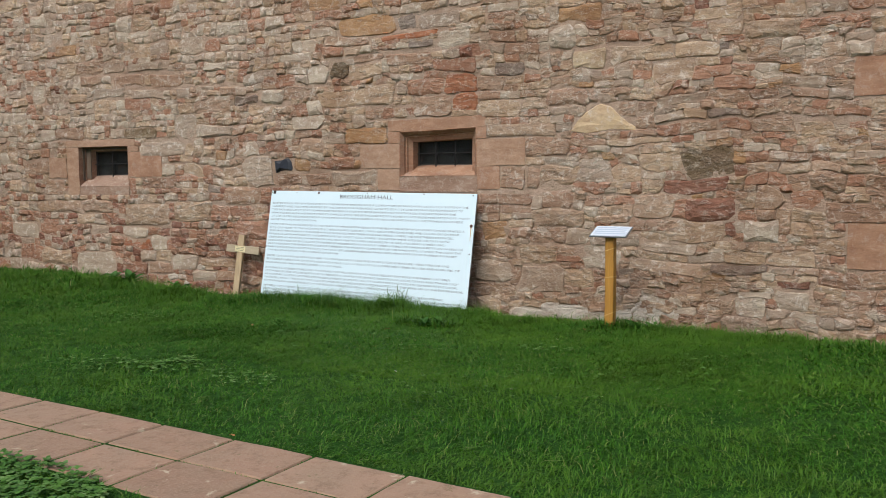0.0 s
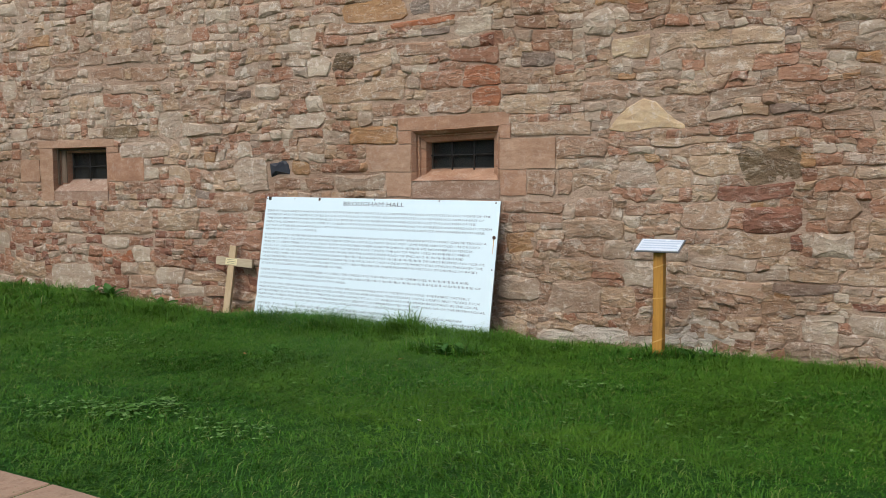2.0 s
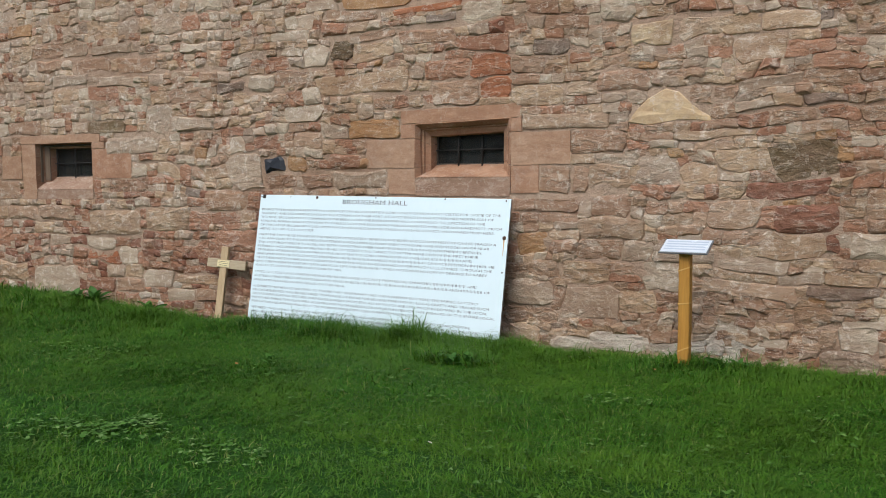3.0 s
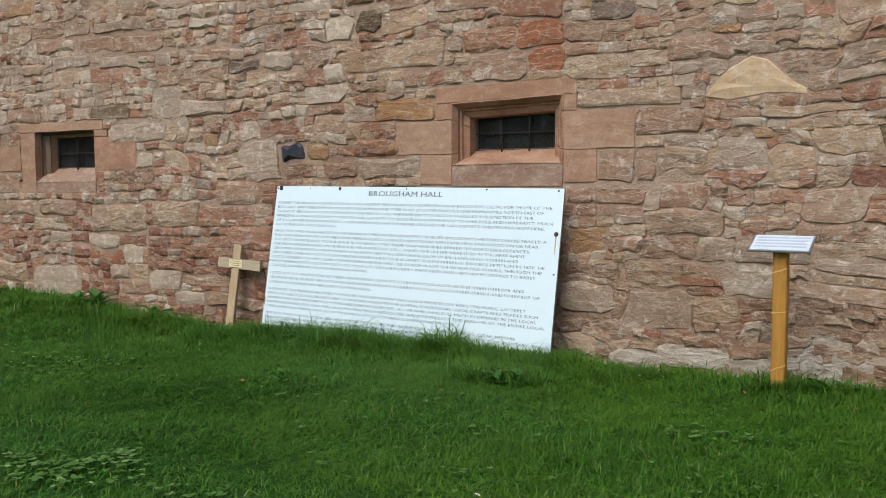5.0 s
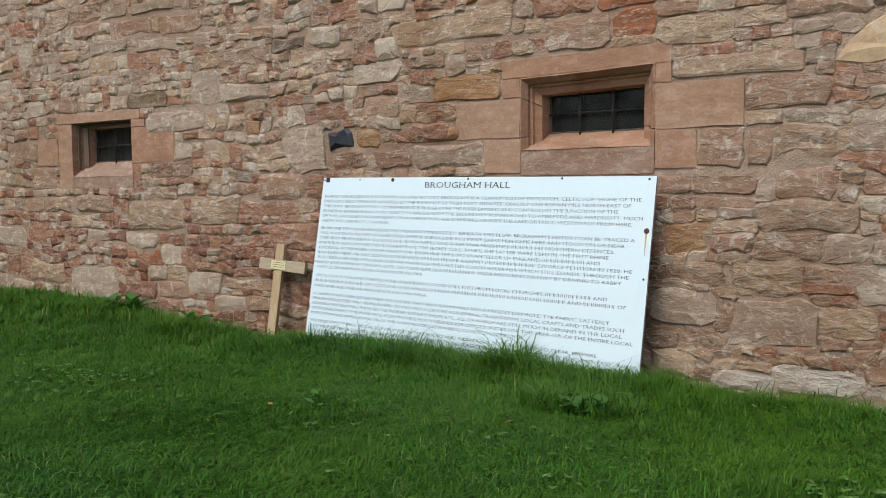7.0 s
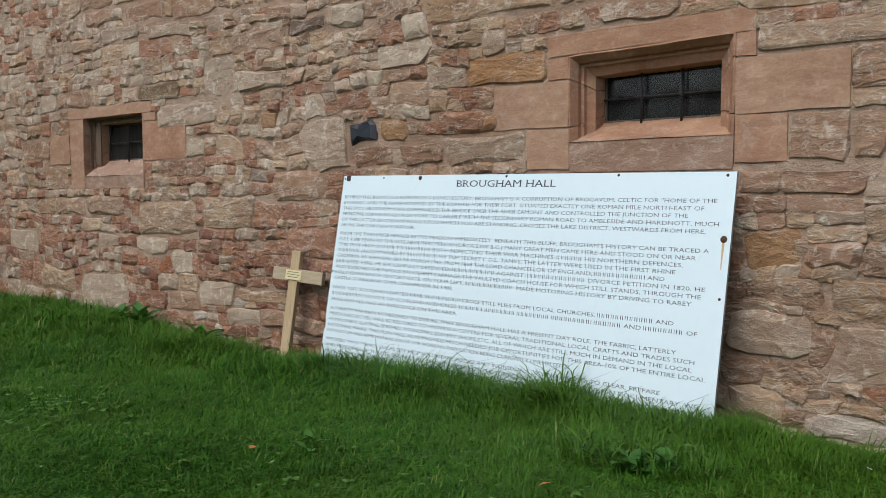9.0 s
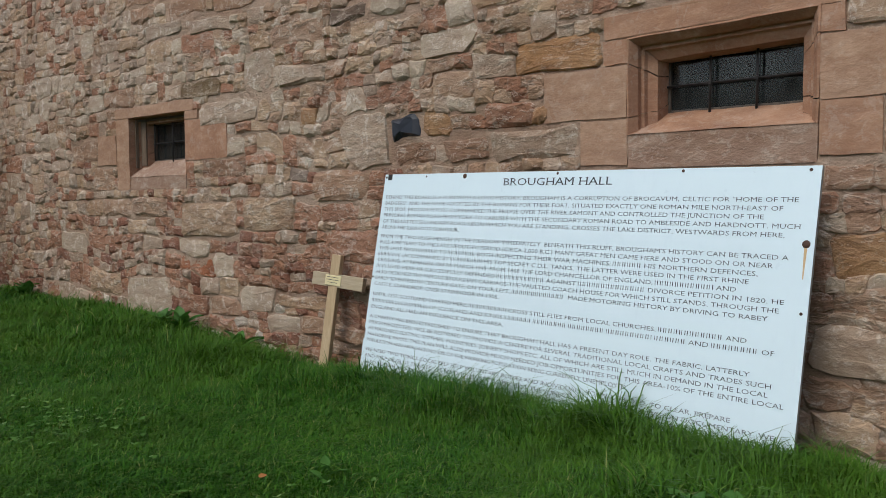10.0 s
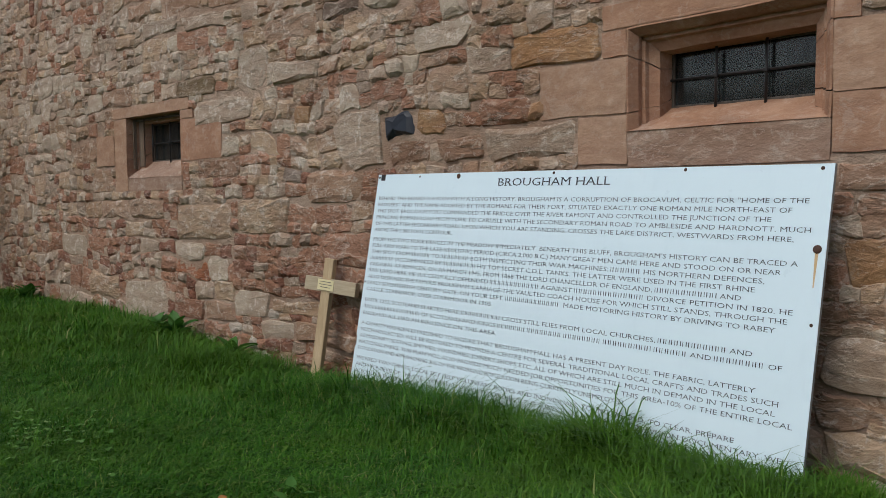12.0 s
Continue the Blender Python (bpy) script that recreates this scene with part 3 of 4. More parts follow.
def glyphs(bm, text, x, y, height):
    """Appends flat lettering in the built-in font to bm, and returns its end."""
    curve = bpy.data.curves.new("lettering", "FONT")
    curve.body, curve.size, curve.resolution_u = text, height / 0.7, 2
    curve.offset = (-0.008 if height < 0.03 else -0.003) * height / 0.7
    ob = bpy.data.objects.new("lettering", curve)
    me = ob.to_mesh()
    width = max((v.co.x for v in me.vertices), default=0.0)
    at = [bm.verts.new((v.co.x + x, v.co.y + y, 0.0)) for v in me.vertices]
    for p in me.polygons:
        try:
            bm.faces.new([at[i] for i in p.vertices])
        except ValueError:
            pass
    # fine serifs on the flat ends of the strokes
    flat = {}
    for e in me.edges:
        a, b = (me.vertices[i].co for i in e.vertices)
        if abs(a.y - b.y) < 1e-5 and 0.03 * height < abs(a.x - b.x) < 0.30 * height:
            flat.setdefault(round(a.y / height, 2), []).append((min(a.x, b.x), max(a.x, b.x)))
    high = [y for y in flat if y > 0.8]
    top = max(high, key=lambda y: len(flat[y])) if high else None
    for y_line in (0.0, top):
        for x0, x1 in flat.get(y_line, ()) if y_line is not None else ():
            thick = 0.055 * height * (1 if y_line == 0.0 else -1)
            y0 = y + y_line * height
            bm.faces.new([bm.verts.new((x + px, py, 0.0002)) for px, py in ((x0 - 0.09 * height, y0), (x1 + 0.09 * height, y0), (x1 + 0.09 * height, y0 + thick), (x0 - 0.09 * height, y0 + thick))])
    ob.to_mesh_clear()
    bpy.data.objects.remove(ob)
    bpy.data.curves.remove(curve)
    return x + width


def lettered_line(text, width, height):
    """One line of words, and of bars where a word stays unreadable, stretched to its width."""
    bm = bmesh.new()
    x, gap = 0.0, height * 0.42
    run = []
    for word in text.split(" ") + ["#"]:
        if word.startswith("#"):
            if run:
                x = glyphs(bm, " ".join(run), x, 0.0, height) + gap
                run = []
            if len(word) > 1:
                for k in range(int(word[1:])):
                    w = height * (0.13 if k % 3 else 0.09)
                    vs = [bm.verts.new(p) for p in ((x, 0, 0), (x + w, 0, 0), (x + w, height, 0), (x, height, 0))]
                    bm.faces.new(vs)
                    x += height * (0.50 if k % 2 else 0.36)
                x += gap * 0.6
        else:
            run.append(word)
    scale = width / (x - gap)
    for v in bm.verts:
        v.co.x *= scale
    return bm


def information_board():
    bm = box(0, BOARD_W, -BOARD_H, 0, -BOARD_T, -0.003)
    root = new("information_board")
    root.matrix_world = BOARD_M
    tagged(root, "large white painted board lettered in black, leaning against the wall", "sign board")
    part("backing_panel", bm, BOARD_EDGE, root, "weathered wooden edge")
    # the painted face with a broken corner, worn to the wood
    bm = bmesh.new()
    outline = [(0.0, -BOARD_H), (BOARD_W, -BOARD_H), (BOARD_W, 0.0), (0.075, 0.0), (0.075, -0.042), (0.028, -0.042), (0.028, 0.0), (0.0, 0.0), (0.0, -1.10), (0.012, -1.11), (0.012, -1.17), (0.0, -1.18)]
    lo = [bm.verts.new((x, y, -0.003)) for x, y in outline]
    hi = [bm.verts.new((x, y, 0.0)) for x, y in outline]
    bm.faces.new(hi)
    for i in range(len(outline)):
        k = (i + 1) % len(outline)
        bm.faces.new((lo[i], lo[k], hi[k], hi[i]))
    part("painted_face", bm, BOARD_WHITE, root, "white painted sheet")
    part("broken_patch", box(0.03, 0.073, -0.041, 0.0, -0.003, -0.0015), IRON, root, "dark broken corner")
    title = lettered_line("BROUGHAM HALL", 0.80, 0.046)
    ob = part("title", title, LETTER, root, "black title lettering")
    tagged(ob, kind="stuff")
    ob.location = (1.112, -0.085, 0.0012)
    for v, width, text in LINES:
        ob = part("text_line", lettered_line(text, width, 0.0235), LETTER, root)
        tagged(ob, kind="stuff")
        ob.location = (0.037, -v - 0.012, 0.0012)
    for x, y, r in ((0.015, -0.022, 0.008), (0.422, -0.019, 0.007), (0.779, -0.021, 0.017), (1.527, -0.014, 0.009), (2.341, -0.014, 0.009), (3.0, -0.02, 0.009), (3.012, -0.374, 0.020), (3.02, -0.70, 0.008), (0.012, -0.737, 0.008)):
        b = bmesh.new()
        bmesh.ops.create_uvsphere(b, u_segments=10, v_segments=6, radius=r, matrix=Matrix.Translation((x, y, 0.0)) @ Matrix.Diagonal((1, 1, 0.35, 1)))
        part("nail", b, RUST, root, "rusty nail head", True)
    bm = bmesh.new()
    vs = [bm.verts.new(p) for p in ((3.004, -0.39, 0.001), (3.019, -0.39, 0.001), (3.014, -0.54, 0.001), (3.009, -0.54, 0.001))]
    bm.faces.new(vs)
    part("rust_run", bm, RUST_STAIN, root, "orange rust run")
    return root


information_board()


# ---- the wooden cross ----
def wooden_cross():
    """Built upright on its own axes, then leant on the wall."""
    root = new("wooden_cross")
    root.matrix_world = pose(-2.505, -0.115, 0.0, -7.2, 4.0, 5)
    tagged(root, "small pale timber cross leaning against the stone wall", "cross")
    part("upright", box(-0.045, 0.045, -0.02, 0.02, -0.02, 0.90, 0.004), CROSS_WOOD, root)
    part("arm", box(-0.215, -0.046, -0.026, 0.016, 0.655, 0.755, 0.004), CROSS_ARM, root)
    part("arm", box(0.046, 0.30, -0.026, 0.016, 0.655, 0.755, 0.004), CROSS_ARM, root)
    plate = part("nameplate", box(-0.075, 0.085, -0.031, -0.0265, 0.668, 0.745, 0.001), PLATE_CREAM, root, "small cream nameplate")
    for k, (a, b) in enumerate(((-0.055, 0.06), (-0.06, 0.07), (-0.045, 0.055))):
        part("text_bar", box(a, b, -0.0322, -0.0305, 0.727 - k * 0.02, 0.731 - k * 0.02), LETTER, plate)
    return root


wooden_cross()


# ---- the post with its sloping plaque ----
def plaque_post():
    root = new("plaque_post")
    root.matrix_world = pose(2.772, -0.60, 0.0, 0, 0, -6)
    tagged(root, "golden stained timber post carrying a sloping white information plaque", "sign post")
    bm = bmesh.new()
    rings = []
    for k in range(25):
        z = -0.12 + 1.16 * k / 24
        w = 0.045 + 0.0015 * math.sin(k * 1.9)
        s = -0.0012 * math.sin(k * 0.35)
        rings.append([bm.verts.new((s + x, y, z)) for x, y in ((-w, -0.038), (-w + 0.007, -0.045), (w - 0.007, -0.045), (w, -0.038), (w, 0.038), (w - 0.007, 0.045), (-w + 0.007, 0.045), (-w, 0.038))])
    for lo, hi in zip(rings, rings[1:]):
        for i in range(8):
            bm.faces.new((lo[i], lo[(i + 1) % 8], hi[(i + 1) % 8], hi[i]))
    bm.faces.new(rings[-1]), bm.faces.new(rings[0][::-1])
    part("post", bm, POST_WOOD, root)
    # pale raised scars that run slantwise round the post
    for z, rise in ((0.90, 0.018), (0.62, 0.006), (0.245, 0.022)):
        bm = box(-0.0475, 0.0475, -0.0475, 0.0475, -0.006, 0.006, 0.003)
        bm.transform(Matrix.Translation((0, 0, z)))
        for v in bm.verts:
            v.co.z += rise * v.co.x / 0.0475
        part("scar", bm, SCAR_WOOD, root, "paler slanting scar in the timber")
    tilt = pose(0, 0.0, 1.083, 24, 0, 0)
    def slab(name, x0, x1, y0, y1, z0, z1, mat, parent, label="", bevel=0.002):
        b = box(x0, x1, y0, y1, z0, z1, bevel)
        b.transform(tilt)
        return part(name, b, mat, parent, label)
    slab("bracket", -0.05, 0.05, -0.06, 0.06, -0.045, -0.012, PLATE_BACK, root, "grey metal bracket")
    slab("backing", -0.195, 0.195, -0.115, 0.115, -0.012, 0.0, PLATE_BACK, root, "grey metal backing plate")
    face = slab("plaque", -0.185, 0.185, -0.105, 0.105, 0.0, 0.005, PLATE_WHITE, root, "white laminated plaque")
    for k in range(4):
        slab("text_bar", -0.165, 0.165, 0.06 - k * 0.042, 0.078 - k * 0.042, 0.005, 0.0058, PLATE_BLUE, face, "", 0)
    return root


plaque_post()


# ---- turf: short lawn, taller along the wall, all single blades ----
def field(x, y, f, s):
    """A cheap smooth wave field for patches of growth."""
    return (np.sin(x * f + s) + np.sin(y * f * 1.3 + 2 * s) + np.sin((x + y) * f * 0.7 + 3 * s) + np.sin((x - y) * f * 1.9 + s)) / 4


def blades(name, count, place, size, material, label, seed, width=0.0025):
    """Bent blades, each a tapering strip; place gives x, y arrays and size gives heights."""
    rng = np.random.default_rng(seed)
    # blades stand in tufts that lean outwards from their middle
    tufts = count // 5
    tx, ty = place(rng, tufts)
    which = rng.integers(0, tufts, count)
    away, spread = rng.uniform(0, 2 * np.pi, count), np.abs(rng.normal(0, 0.04, count))
    x, y = tx[which] + spread * np.cos(away), np.minimum(ty[which] + spread * np.sin(away), -0.012)
    h = size(x, y, rng) * (rng.uniform(0.45, 1.35, tufts) + (rng.random(tufts) < 0.05) * 0.8)[which]
    keep = h > 0.004
    x, y, h, away = x[keep], y[keep], h[keep], away[keep]
    n = len(x)
    z = np.array([ground_height(a, b) for a, b in zip(x, y)]) - 0.006
    # most tufts are combed one way, the rest fan out
    combed = (rng.random(tufts) < 0.6)[which][keep]
    lay = (2.2 * field(tx, ty, 1.7, 5.0) + rng.normal(0, 0.9, tufts))[which][keep]
    turn = np.where(combed, lay + rng.normal(0, 0.5, n), away - np.pi / 2 + rng.normal(0, 0.8, n))
    lean = rng.uniform(0.3, np.where(h < 0.05, 3.0, 1.7), n) * h
    droop = rng.uniform(0.62, 1.0, n)
    w = width * rng.uniform(0.7, 1.5, n)
    cx, sx = np.cos(turn), np.sin(turn)
    fx, fy = -sx, cx
    p = np.zeros((n, 5, 3))
    for i, (side, up, out, taper) in enumerate(((-1, 0, 0, 1), (1, 0, 0, 1), (1, 0.62, 0.30, 0.85), (-1, 0.62, 0.30, 0.85), (0, 0.95, 1.0, 0))):
        p[:, i, 0] = x + side * w * taper * cx + out * lean * fx
        p[:, i, 1] = y + side * w * taper * sx + out * lean * fy
        p[:, i, 2] = z + up * h * (droop if side == 0 else 1.0)
    me = bpy.data.meshes.new(name)
    me.vertices.add(n * 5)
    me.vertices.foreach_set("co", p.ravel())
    start = np.arange(n) * 5
    loops = np.stack([start, start + 1, start + 2, start + 3, start + 3, start + 2, start + 4], 1).ravel()
    me.loops.add(n * 7)
    me.loops.foreach_set("vertex_index", loops)
    me.polygons.add(n * 2)
    me.polygons.foreach_set("loop_start", np.stack([np.arange(n) * 7, np.arange(n) * 7 + 4], 1).ravel())
    me.update(calc_edges=True)
    me.materials.append(material)
    return tagged(new(name, me), label, "grass", kind="stuff")


def off_path(x, y):
    c, s = math.cos(PATH_TURN), math.sin(PATH_TURN)
    v = (x - PATH_AT.x) * s - (y - PATH_AT.y) * c
    ragged = 0.018 * np.sin(x * 17.0) + 0.014 * np.sin(x * 41.0 + 1.0)
    return (v < ragged) | (v > 0.87 - ragged)


def lawn_height(x, y, rng):
    west = np.clip((-1.2 - x) / 1.2, 0, 1)
    near_wall = np.clip((y + 1.15 + 0.55 * west) / (0.6 + 0.3 * west), 0, 1) * np.clip((2.3 - x) / 0.9, 0.85, 1)
    h = 0.031 + 0.011 * field(x, y, 2.3, 1.0) + 0.008 * field(x, y, 7.5, 4.0) + near_wall * (0.068 + 0.034 * field(x, y, 4.0, 2.0))
    h += 0.055 * np.exp(-((x + 0.85) / 0.40) ** 2 - ((y + 0.62) / 0.28) ** 2)
    h -= 0.05 * near_wall * np.exp(-((x + 2.55) / 0.35) ** 2)
    h -= 0.02 * near_wall * np.clip((x - 0.6) / 0.4, 0, 1)
    right_base = (x > 1.25) & (y > -0.38)
    h = np.where(right_base, h * 0.5, h)
    h = np.maximum(h, 0.012) * rng.uniform(0.55, 1.35, len(x))
    return np.where(off_path(x, y), h, 0.0)


def strip(x0, x1, y0, y1):
    return lambda rng, n: (rng.uniform(x0, x1, n), rng.uniform(y0, y1, n))


blades("lawn_grass", 380000, strip(-4.2, 4.6, -3.4, -0.02), lawn_height, BLADE, "short damp green lawn grass, longer beside the wall", 1, 0.0023)
blades("lawn_grass", 110000, strip(-9.4, -4.2, -3.4, -0.02), lawn_height, BLADE, "short damp green lawn grass, longer beside the wall", 2, 0.004)
blades("lawn_grass", 190000, strip(-6.0, 5.6, -6.9, -3.4), lawn_height, BLADE, "short green lawn grass beside the footpath", 3, 0.0026)
blades("lawn_grass", 30000, strip(4.6, 6.6, -3.4, -0.02), lawn_height, BLADE, "short green lawn grass by the wall", 4, 0.004)


def ellipse(cx, cy, rx, ry):
    def place(rng, n):
        a, r = rng.uniform(0, 2 * np.pi, n), np.sqrt(rng.random(n))
        return cx + rx * r * np.cos(a), cy + ry * r * np.sin(a)
    return place


def tall(lo, hi):
    return lambda x, y, rng: rng.uniform(lo, hi, len(x))


# long unmown tufts against the board, beside the post and along the wall's foot
for seed, (cx, cy, rx, ry, lo, hi, count) in enumerate((
        (0.16, -0.50, 0.20, 0.10, 0.07, 0.21, 1700), (0.5, -0.58, 0.35, 0.14, 0.05, 0.13, 1300), (-0.85, -0.56, 0.38, 0.15, 0.06, 0.145, 3000), (-1.6, -0.5, 0.4, 0.12, 0.06, 0.14, 1500),
        (-0.3, -0.60, 0.35, 0.14, 0.05, 0.13, 1400), (0.85, -0.55, 0.25, 0.12, 0.04, 0.12, 700), (2.78, -0.62, 0.2, 0.12, 0.05, 0.14, 700), (2.2, -0.25, 0.22, 0.1, 0.06, 0.14, 900),
        (-3.4, -0.5, 0.7, 0.3, 0.06, 0.15, 2600), (-4.6, -0.5, 0.8, 0.35, 0.06, 0.14, 2600), (-2.4, -0.75, 0.6, 0.25, 0.05, 0.12, 1800), (0.95, -1.15, 0.4, 0.2, 0.05, 0.13, 1500))):
    blades("grass_tuft", count, ellipse(cx, cy, rx, ry), tall(lo, hi), BLADE, "long unmown tuft of dark green grass", 20 + seed, 0.0034)


# ---- broad-leaved weeds, clover and daisies ----
def leaf_mesh():
    bm = bmesh.new()
    rows = []
    for k in range(6):
        t = k / 5
        w = 0.30 * math.sin(math.pi * min(1.0, 0.12 + 0.88 * t)) ** 0.8 * (1 - 0.15 * t)
        z = 0.45 * t - 0.42 * t * t
        rows.append([bm.verts.new((-w, t, z + 0.06)), bm.verts.new((0, t, z)), bm.verts.new((w, t, z + 0.06))])
    for a, b in zip(rows, rows[1:]):
        for i in (0, 1):
            bm.faces.new((a[i], a[i + 1], b[i + 1], b[i]))
    return mesh_of("leaf", bm, WEED, True)


LEAF = leaf_mesh()


def weed(x, y, size, leaves, seed):
    rng = random.Random(seed)
    root = new("weed")
    root.location = (x, y, ground_height(x, y) + (0.05 if y > -0.3 else 0.0))
    tagged(root, "low broad-leaved weed growing in the grass", "weed", "weeds in the lawn")
    for k in range(leaves):
        ob = new("leaf", LEAF)
        ob.parent = root
        s = size * rng.uniform(0.6, 1.2)
        ob.matrix_local = pose(rng.uniform(-0.04, 0.04), rng.uniform(-0.03, 0.03), rng.uniform(0.0, 0.06), rng.uniform(5, 55), rng.uniform(-15, 15), 360 * k / leaves + rng.uniform(-25, 25)) @ Matrix.Diagonal((s, s, s, 1))
    return root


for k, (x, y, size, leaves) in enumerate(((0.98, -1.30, 0.13, 12), (1.12, -1.22, 0.10, 9), (3.05, -0.62, 0.12, 12), (3.2, -0.5, 0.10, 9), (-3.45, -0.18, 0.17, 14), (-4.35, -0.15, 0.17, 14), (-4.7, -0.15, 0.13, 12), (-7.7, -0.16, 0.18, 14), (-7.95, -0.14, 0.12, 10), (-0.4, -1.9, 0.08, 7))):
    weed(x, y, size, leaves, 40 + k)


def clover_patch(x0, y0, rx, ry, count, seed, size=0.012):
    """Three round leaflets on each low stalk."""
    rng = random.Random(seed)
    verts, faces = [], []
    for _ in range(count):
        a, r = rng.uniform(0, 2 * math.pi), rng.random() ** 0.6
        x, y = x0 + rx * r * math.cos(a), y0 + ry * r * math.sin(a)
        z = ground_height(x, y) + rng.uniform(0.025, 0.055)
        s, t0 = size * rng.uniform(0.7, 1.4), rng.uniform(0, 6.28)
        for k in range(3):
            t = t0 + k * 2.09
            cx, cy = x + s * math.cos(t), y + s * math.sin(t)
            n = len(verts)
            tip = rng.uniform(-0.4, 0.5) * s
            verts += [(cx + s * math.cos(q) * 0.95, cy + s * math.sin(q) * 0.95, z + tip * math.cos(q - t)) for q in (0, 1.05, 2.09, 3.14, 4.19, 5.24)]
            faces.append(tuple(range(n, n + 6)))
    me = bpy.data.meshes.new("clover")
    me.from_pydata(verts, [], faces)
    me.materials.append(CLOVER)
    return tagged(new("clover", me), "patch of small pale green clover leaves in the lawn", "clover", kind="stuff")


for k, (x, y, rx, ry, count, size) in enumerate(((0.06, -3.90, 0.30, 0.22, 50, 0.012), (-0.22, -3.98, 0.34, 0.25, 50, 0.012), (-0.03, -3.68, 0.12, 0.10, 30, 0.012), (-0.6, -4.15, 0.5, 0.3, 55, 0.011), (1.1, -6.25, 0.8, 0.28, 900, 0.011),
        (2.4, -3.2, 1.6, 0.7, 90, 0.009), (-2.2, -2.3, 0.5, 0.3, 60, 0.010), (-2.6, -2.6, 1.6, 0.9, 70, 0.010), (0.6, -2.3, 1.6, 0.6, 60, 0.009), (3.9, -2.2, 0.9, 0.9, 50, 0.010), (0.8, -4.0, 0.4, 0.2, 50, 0.011), (2.5, -1.9, 0.3, 0.15, 35, 0.011))):
    clover_patch(x, y, rx, ry, count, 60 + k, size)


def daisy_parts():
    petals = bmesh.new()
    for k in range(9):
        a = k * 2 * math.pi / 9
        d, p = Vector((math.cos(a), math.sin(a), 0)), Vector((-math.sin(a), math.cos(a), 0))
        petals.faces.new([petals.verts.new(v) for v in (d * 0.003 - p * 0.0015, d * 0.013 - p * 0.0035 + Vector((0, 0, 0.002)), d * 0.013 + p * 0.0035 + Vector((0, 0, 0.002)), d * 0.003 + p * 0.0015)])
    return mesh_of("petals", petals, PETAL), mesh_of("stalk", rod((0, 0, -0.06), (0, 0, 0.0), 0.0012, sides=5), WEED), mesh_of("middle", rod((0, 0, -0.001), (0, 0, 0.003), 0.004, sides=7), OCHRE)


DAISY = daisy_parts()
for x, y in ((1.85, -3.38), (3.50, -2.86), (1.87, -0.78), (2.02, -0.72), (2.55, -1.6), (2.9, -3.6), (3.8, -1.4)):
    root = new("daisy")
    root.location = (x, y, ground_height(x, y) + 0.055)
    tagged(root, "small white daisy standing in the grass", "flower", "daisies in the lawn")
    for name, me in zip(("petals", "stalk", "middle"), DAISY):
        ob = new(name, me)
        ob.parent = root
        ob.rotation_euler = (0.35, 0.1, x)


# moss and grass in the joints of the flags
def along_joints(rng, n):
    u, v = rng.uniform(-3.0, 4.8, n), rng.uniform(0.0, 0.87, n)
    across = rng.random(n) < 0.45
    u = np.where(across, np.round(u / 0.6) * 0.6, u) + rng.normal(0, 0.004, n)
    v = np.where(across, v, 0.43) + rng.normal(0, 0.004, n)
    c, s = math.cos(PATH_TURN), math.sin(PATH_TURN)
    return PATH_AT.x + u * c + v * s, PATH_AT.y + u * s - v * c


def joint_moss():
    rng = np.random.default_rng(31)
    x, y = along_joints(rng, 1700)
    keep = field(x, y, 5.0, 4.0) > -0.15
    verts, faces = [], []
    for a, b in zip(x[keep], y[keep]):
        t, h, w = rng.uniform(0, 6.28), rng.uniform(0.003, 0.012), 0.004
        n = len(verts)
        verts += [(a - w * math.cos(t), b - w * math.sin(t), 0.097), (a + w * math.cos(t), b + w * math.sin(t), 0.097), (a + h * 0.6 * math.sin(t), b - h * 0.6 * math.cos(t), 0.1 + h)]
        faces.append((n, n + 1, n + 2))
    me = bpy.data.meshes.new("joint_moss")
    me.from_pydata(verts, [], faces)
    me.materials.append(BLADE)
    tagged(new("joint_moss", me), "short moss and grass growing in the joints of the path", "moss", kind="stuff")


joint_moss()

# withered leaves lying about
LEAF_DRY = LEAF.copy()
LEAF_DRY.materials[0] = LEAF_BROWN
for x, y, z, turn in ((-0.58, -2.12, 0.03, 20), (1.80, -5.19, 0.03, 70), (0.85, -1.75, 0.035, 140), (2.6, -0.9, 0.03, 30)):
    ob = new("fallen_leaf", LEAF_DRY)
    ob.matrix_world = pose(x, y, ground_height(x, y) + z, -8, 12, turn) @ Matrix.Diagonal((0.055, 0.055, 0.055, 1))
    tagged(ob, "withered orange-brown leaf lying on the ground", "leaf", "fallen leaves")


# ---- the stones of the wall ----
STONES_RNG = random.Random(11)
